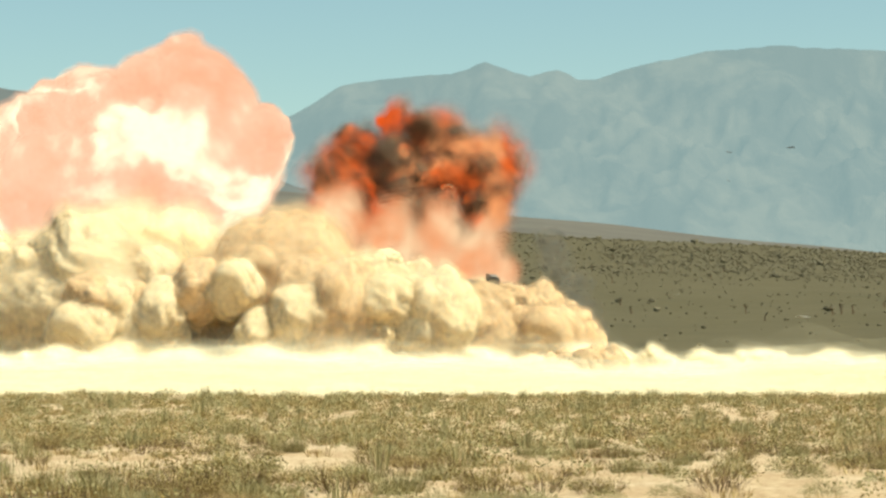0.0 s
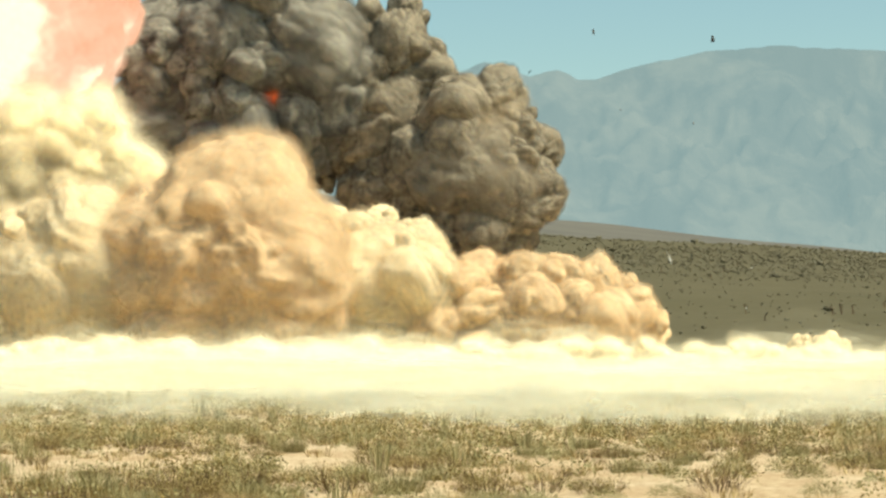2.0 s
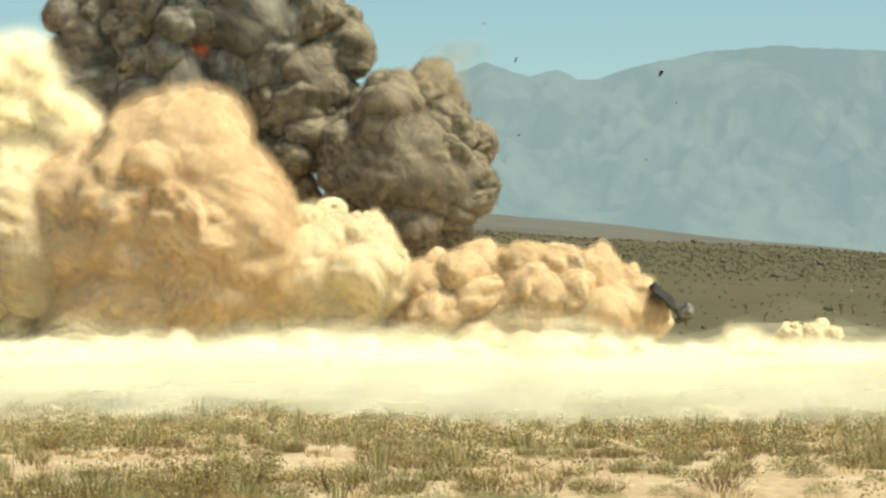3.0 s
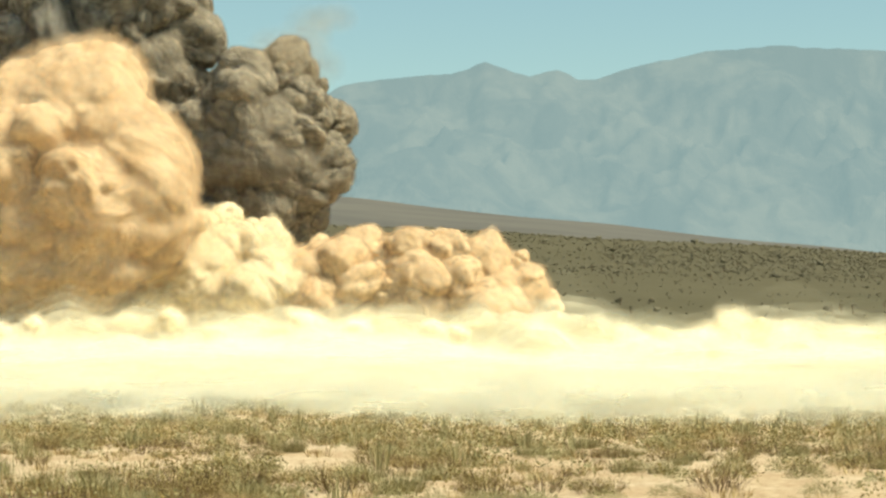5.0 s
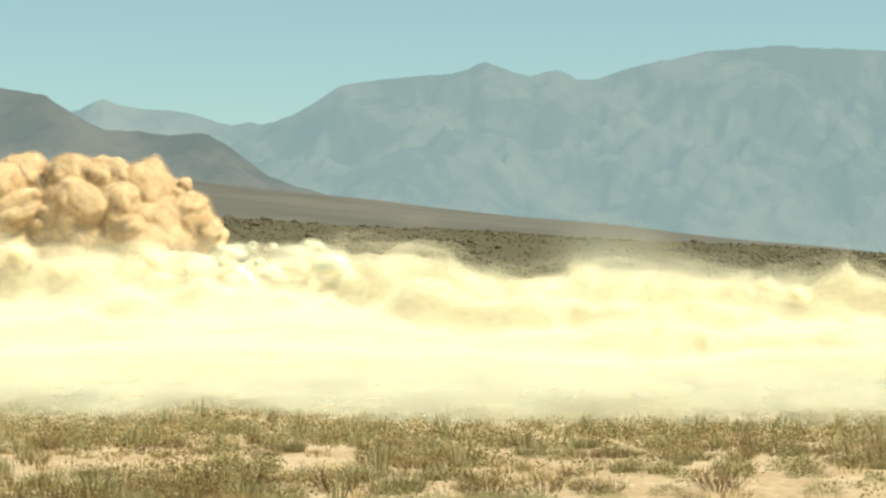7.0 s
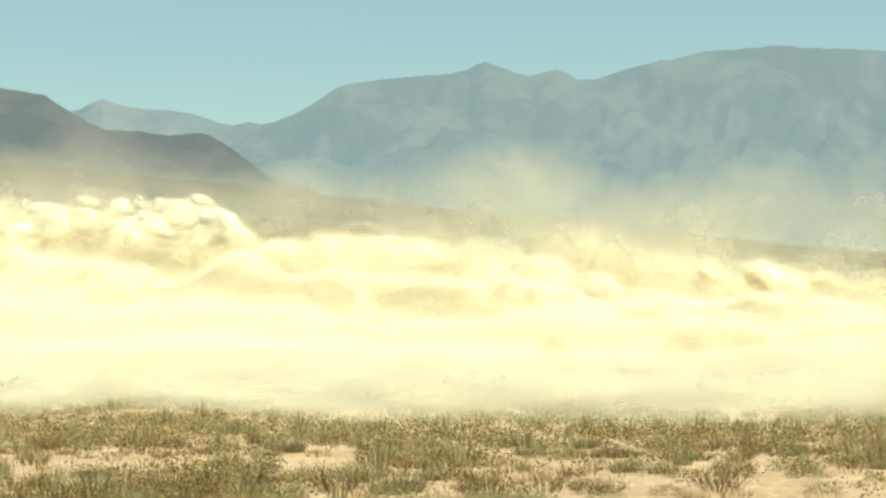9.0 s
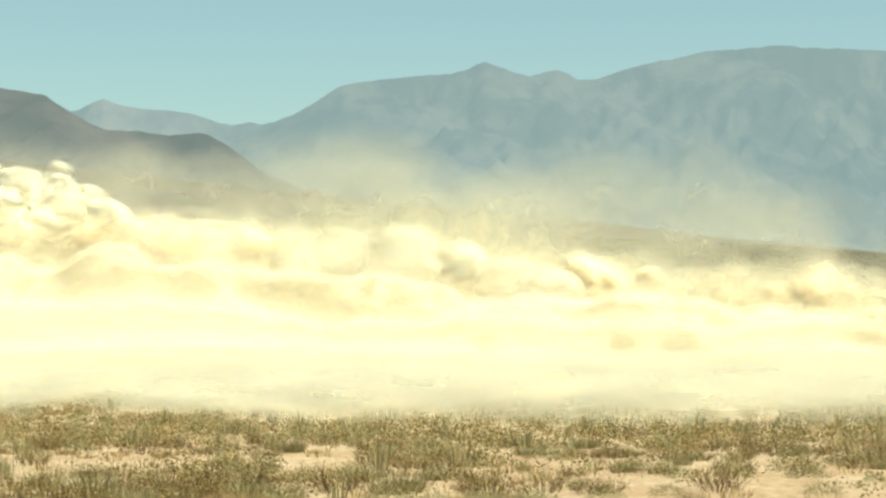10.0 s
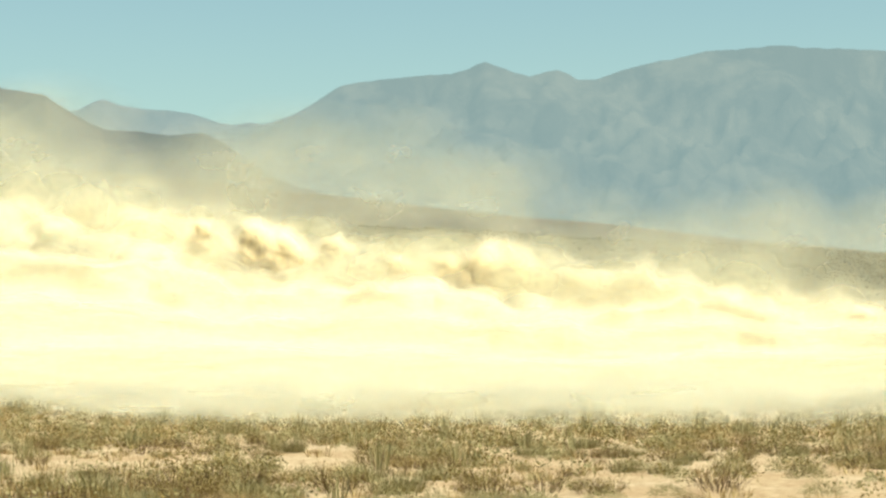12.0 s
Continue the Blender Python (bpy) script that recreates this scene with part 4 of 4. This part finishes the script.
def bush(rng, height, spread, stems, leaves, leaf):
    """Woody stems that fork near the ground, with small leaves all along them."""
    sv, sf, lv, lf = [], [], [], []
    for _ in range(stems):
        a = rng.uniform(0, 2 * math.pi)
        k = rng.random() ** 0.5 * spread * 0.6
        out = rng.uniform(0.1, 1.1) * spread / height
        way = Vector((math.cos(a) * out, math.sin(a) * out, 1)).normalized()
        ln = height * rng.uniform(0.45, 1.0)
        p0 = Vector((k * math.cos(a), k * math.sin(a), -0.02))
        p1, p2 = blade(sv, sf, *p0, way, ln, 0.010, rng)
        forks = [(p0, p1), (p1, p2)]
        for _ in range(2):
            w2 = (way + Vector((rng.uniform(-0.8, 0.8), rng.uniform(-0.8, 0.8), rng.uniform(-0.2, 0.4)))).normalized()
            foot = p0.lerp(p1, rng.uniform(0.3, 1.0))
            q1, q2 = blade(sv, sf, *foot, w2, ln * 0.45, 0.007, rng)
            forks.append((foot, q2))
        for u, v in forks:
            for _ in range(leaves):
                p = u.lerp(v, rng.uniform(0.25, 1.05)) + Vector([rng.gauss(0, 0.035) for _ in range(3)])
                leafy(lv, lf, p, leaf * rng.uniform(0.6, 1.3), rng)
    return (sv, sf), (lv, lf)


def dome(rng, height, spread, count, leaf):
    """A rounded bush of small leaves, denser towards its skin."""
    verts, faces = [], []
    for _ in range(count):
        a, k, b = rng.uniform(0, 2 * math.pi), rng.uniform(0.3, 1.0) ** 0.5, rng.random()
        c = math.sqrt(1 - b * b) * rng.uniform(0.75, 1.15)
        p = Vector((k * c * spread * math.cos(a), k * c * spread * math.sin(a), k * b * height * rng.uniform(0.7, 1.15)))
        leafy(verts, faces, p, leaf * rng.uniform(0.6, 1.4), rng)
    return verts, faces


def plant_kinds():
    rng = random.Random(77)
    kinds = []
    for k in range(3):
        t = new("sage_tuft")
        part("stem_spray", mesh_of("stem_spray", *tuft(rng, 0.34, 0.22, 340, 0.007, 1.2), SAGE), t)
        kinds.append(tagged(t, "grey-green upright desert sage tuft in sand", "shrub", "foreground shrubs"))
    for k in range(3):
        t = new("grass_tuft")
        part("blade_spray", mesh_of("blade_spray", *tuft(rng, 0.20, 0.24, 220, 0.006, 1.6), STRAW), t)
        kinds.append(tagged(t, "dry straw-coloured bunch grass in sand", "grass tuft", "foreground grass"))
    for k in range(3):
        t = new("olive_bush")
        s, l = bush(rng, 0.36, 0.42, 46, 8, 0.021)
        part("branchwork", mesh_of("branchwork", *s, TWIG), t)
        part("leaf_crown", mesh_of("leaf_crown", *l, OLIVE), t)
        kinds.append(tagged(t, "olive-yellow low bush with small leaves", "shrub", "foreground shrubs"))
    for k in range(2):
        t = new("twiggy_bush")
        s, l = bush(rng, 0.34, 0.36, 40, 3, 0.018)
        part("branchwork", mesh_of("branchwork", *s, TWIG), t)
        part("leaf_crown", mesh_of("leaf_crown", *l, STRAW), t)
        kinds.append(tagged(t, "brown dry twiggy bush, nearly leafless", "shrub", "foreground shrubs"))
    for k in range(2):
        t = new("grey_bush")
        part("leaf_crown", mesh_of("leaf_crown", *dome(rng, 0.27, 0.36, 1300, 0.021), SAGE), t)
        kinds.append(tagged(t, "low rounded grey-green saltbush", "shrub", "foreground shrubs"))
    return kinds


def spot(rng, y0, y1):
    y = math.sqrt(rng.uniform(y0 * y0, y1 * y1))
    return rng.uniform(-1, 1) * (0.19 * y + 0.5), y


def bare(x, y):
    """Open sand between the thickets."""
    return noise.noise((x * 0.6, y * 0.36, 1.5)) + 0.5 * noise.noise((x * 1.3, y * 0.9, 8.5)) < -0.12


def plant_all():
    rng = random.Random(5)
    kinds = plant_kinds()
    used = set()

    def put(k, x, y, s, tall=1.0):
        m = pose(x, y, ground_height(x, y), 0, 0, rng.uniform(0, 360))
        ob = kinds[k]
        if k in used:
            ob = copy_thing(ob, m)
        else:
            used.add(k)
            ob.matrix_basis = m
        ob.scale = (s, s, s * tall)

    # shrubs that stand out
    for k, (x, y), s, tall in ((0, (-4.9, 58.0), 1.15, 1.2), (1, (6.2, 44.5), 1.1, 1.0), (2, (7.5, 47.1), 1.1, 1.0), (0, (6.9, 41.7), 1.1, 0.9), (9, (4.1, 54.1), 1.3, 1.2),
                               (6, (3.9, 42.6), 1.2, 0.9), (10, (3.6, 33.1), 1.4, 1.0), (9, (1.3, 33.1), 1.2, 0.9), (6, (-3.4, 32.3), 1.7, 0.95), (7, (-2.8, 33.1), 1.7, 1.0),
                               (8, (-2.3, 32.8), 1.5, 0.8), (6, (-1.4, 33.3), 1.5, 0.9), (1, (-4.5, 32.3), 1.5, 1.0), (2, (-4.3, 32.0), 1.3, 1.0), (0, (-0.5, 33.1), 1.3, 0.9), (2, (-0.7, 32.8), 1.2, 0.9),
                               (11, (0.0, 36.4), 1.2, 0.8), (1, (-5.4, 33.9), 1.2, 0.9), (7, (0.5, 35.4), 1.1, 0.8), (0, (2.7, 48.5), 1.0, 1.1), (1, (1.4, 50.0), 0.9, 1.1), (6, (2.0, 32.5), 1.2, 0.8),
                               (0, (-3.2, 58.0), 0.9, 1.1), (12, (-8.5, 58.0), 1.2, 1.0), (11, (-7.0, 59.3), 1.2, 0.9), (9, (-3.2, 87.0), 1.1, 1.0), (9, (-11.5, 85.1), 1.1, 1.1), (2, (2.8, 38.5), 1.1, 1.0)):
        put(k, x, y, s, tall)
    made = 0
    while made < 272:
        x, y = spot(rng, 29, 52)
        if bare(x, y) and rng.random() < 0.85:
            continue
        k = rng.choices(range(len(kinds)), (2, 2, 2, 3, 3, 3, 5, 5, 5, 2, 2, 6, 6))[0]
        put(k, x, y, rng.uniform(0.5, 1.0) + 0.5 * rng.random() ** 3, rng.uniform(0.7, 1.05))
        made += 1
    for name, label, mat, count, form in (("far_sage", "grey-green saltbush strewn over the sand", SAGE, 1700, "dome"),
                                          ("far_grass", "dry straw bunch grass strewn over the sand", STRAW, 1700, "tuft"),
                                          ("far_bush", "olive-yellow bushes strewn over the sand", OLIVE, 1100, "dome"),
                                          ("far_stalks", "upright grey-green stalks strewn over the sand", SAGE, 420, "stalk")):
        verts, faces = [], []
        for _ in range(count):
            x, y = spot(rng, 29, 60) if rng.random() < 0.1 else spot(rng, 48, 110)
            if bare(x, y) and rng.random() < (0.75 if form == "tuft" else 0.93):
                continue
            s = rng.uniform(0.5, 1.1) + 0.5 * rng.random() ** 4
            grow = 1 + y / 190
            if form == "dome":
                v, f = dome(rng, 0.32 * s, 0.40 * s, 70, 0.042 * grow)
            elif form == "tuft":
                v, f = tuft(rng, 0.26 * s, 0.24 * s, 34, 0.014 * grow, 1.1)
            else:
                v, f = tuft(rng, 0.48 * s, 0.14 * s, 26, 0.02 * grow, 0.4)
            a, z = len(verts), ground_height(x, y)
            verts += [(p.x + x, p.y + y, p.z + z) for p in v]
            faces += [tuple(i + a for i in q) for q in f]
        tagged(new(name, mesh_of(name, verts, faces, mat)), label, "shrubs", kind="stuff")


plant_all()


def far_scrub():
    """Thousands of bushes and a few small trees on the plain below the mountains."""
    rng = random.Random(9)
    verts, faces = [], []
    for i in range(14000):
        y = 520 + 1140 * rng.random() ** 0.6
        x = rng.uniform(-1, 1) * 0.2 * y
        if y < 1000 and rng.random() < 0.8 or noise.noise((x * 0.01, y * 0.005, 4.0)) < -0.2 and rng.random() < 0.7:
            continue
        h = rng.uniform(0.3, 0.8) * (0.3 + y / 1300) * (2.2 if rng.random() < 0.04 else 1.0)
        w = h * rng.uniform(0.7, 1.4)
        z = ground_height(x, y)
        a = len(verts)
        ring = 6
        for lev, rr in ((-0.1, 0.5), (0.45, 1.0), (0.8, 0.7)):
            for j in range(ring):
                an = 2 * math.pi * j / ring + lev
                q = rr * w * rng.uniform(0.5, 1.1)
                verts.append((x + q * math.cos(an), y + q * math.sin(an), z + h * lev * rng.uniform(0.8, 1.25)))
        verts.append((x, y, z + h))
        for lev in range(2):
            for j in range(ring):
                b, c = a + lev * ring + j, a + lev * ring + (j + 1) % ring
                faces.append((b, c, c + ring, b + ring))
        for j in range(ring):
            faces.append((a + 2 * ring + j, a + 2 * ring + (j + 1) % ring, a + 3 * ring))
    tagged(new("far_scrub", mesh_of("far_scrub", verts, faces, SCRUB)), "dark olive desert scrub on the rising plain", "scrub", kind="stuff")


far_scrub()


def yucca_trees():
    """Small spiky desert trees dotted over the plain."""
    rng = random.Random(14)
    spots = [(111.0, 700.0, 3.6), (114.5, 702.0, 3.3)]
    while len(spots) < 24:
        y = rng.uniform(640, 1250)
        spots.append((rng.uniform(-0.02, 0.18) * y, y, rng.uniform(2.2, 3.6)))
    for x, y, tall in spots:
        tree = tagged(new("yucca_tree"), "small dark spiky desert tree on the scrub plain", "tree", "trees on the plain")
        tree.location = (x, y, ground_height(x, y) - 0.05)
        bm = bmesh.new()
        heads = []
        bmesh.ops.create_cone(bm, cap_ends=True, segments=7, radius1=0.24, radius2=0.14, depth=tall * 0.5, matrix=Matrix.Translation((0, 0, tall * 0.25)))
        for k in range(rng.randint(3, 5)):
            a, lean = rng.uniform(0, 6.3), rng.uniform(0.3, 0.9)
            way = Vector((math.cos(a) * lean, math.sin(a) * lean, 1)).normalized()
            ln = tall * rng.uniform(0.28, 0.48)
            foot = Vector((0, 0, tall * rng.uniform(0.35, 0.5)))
            turn = way.to_track_quat("Z", "Y").to_matrix().to_4x4()
            bmesh.ops.create_cone(bm, cap_ends=True, segments=6, radius1=0.13, radius2=0.08, depth=ln, matrix=Matrix.Translation(foot + way * ln / 2) @ turn)
            heads.append(foot + way * ln)
        finish("trunk", bm, TWIG, tree)
        verts, faces = [], []
        for h in heads:
            for _ in range(42):
                way = Vector((rng.gauss(0, 1), rng.gauss(0, 1), rng.gauss(0.3, 1))).normalized()
                blade(verts, faces, *h, way, rng.uniform(0.3, 0.6), 0.09, rng)
        part("crown", mesh_of("crown", verts, faces, SCRUB), tree)


yucca_trees()


def motions():
    for thing, rows in MOVES:
        walk(thing, rows)


motions()
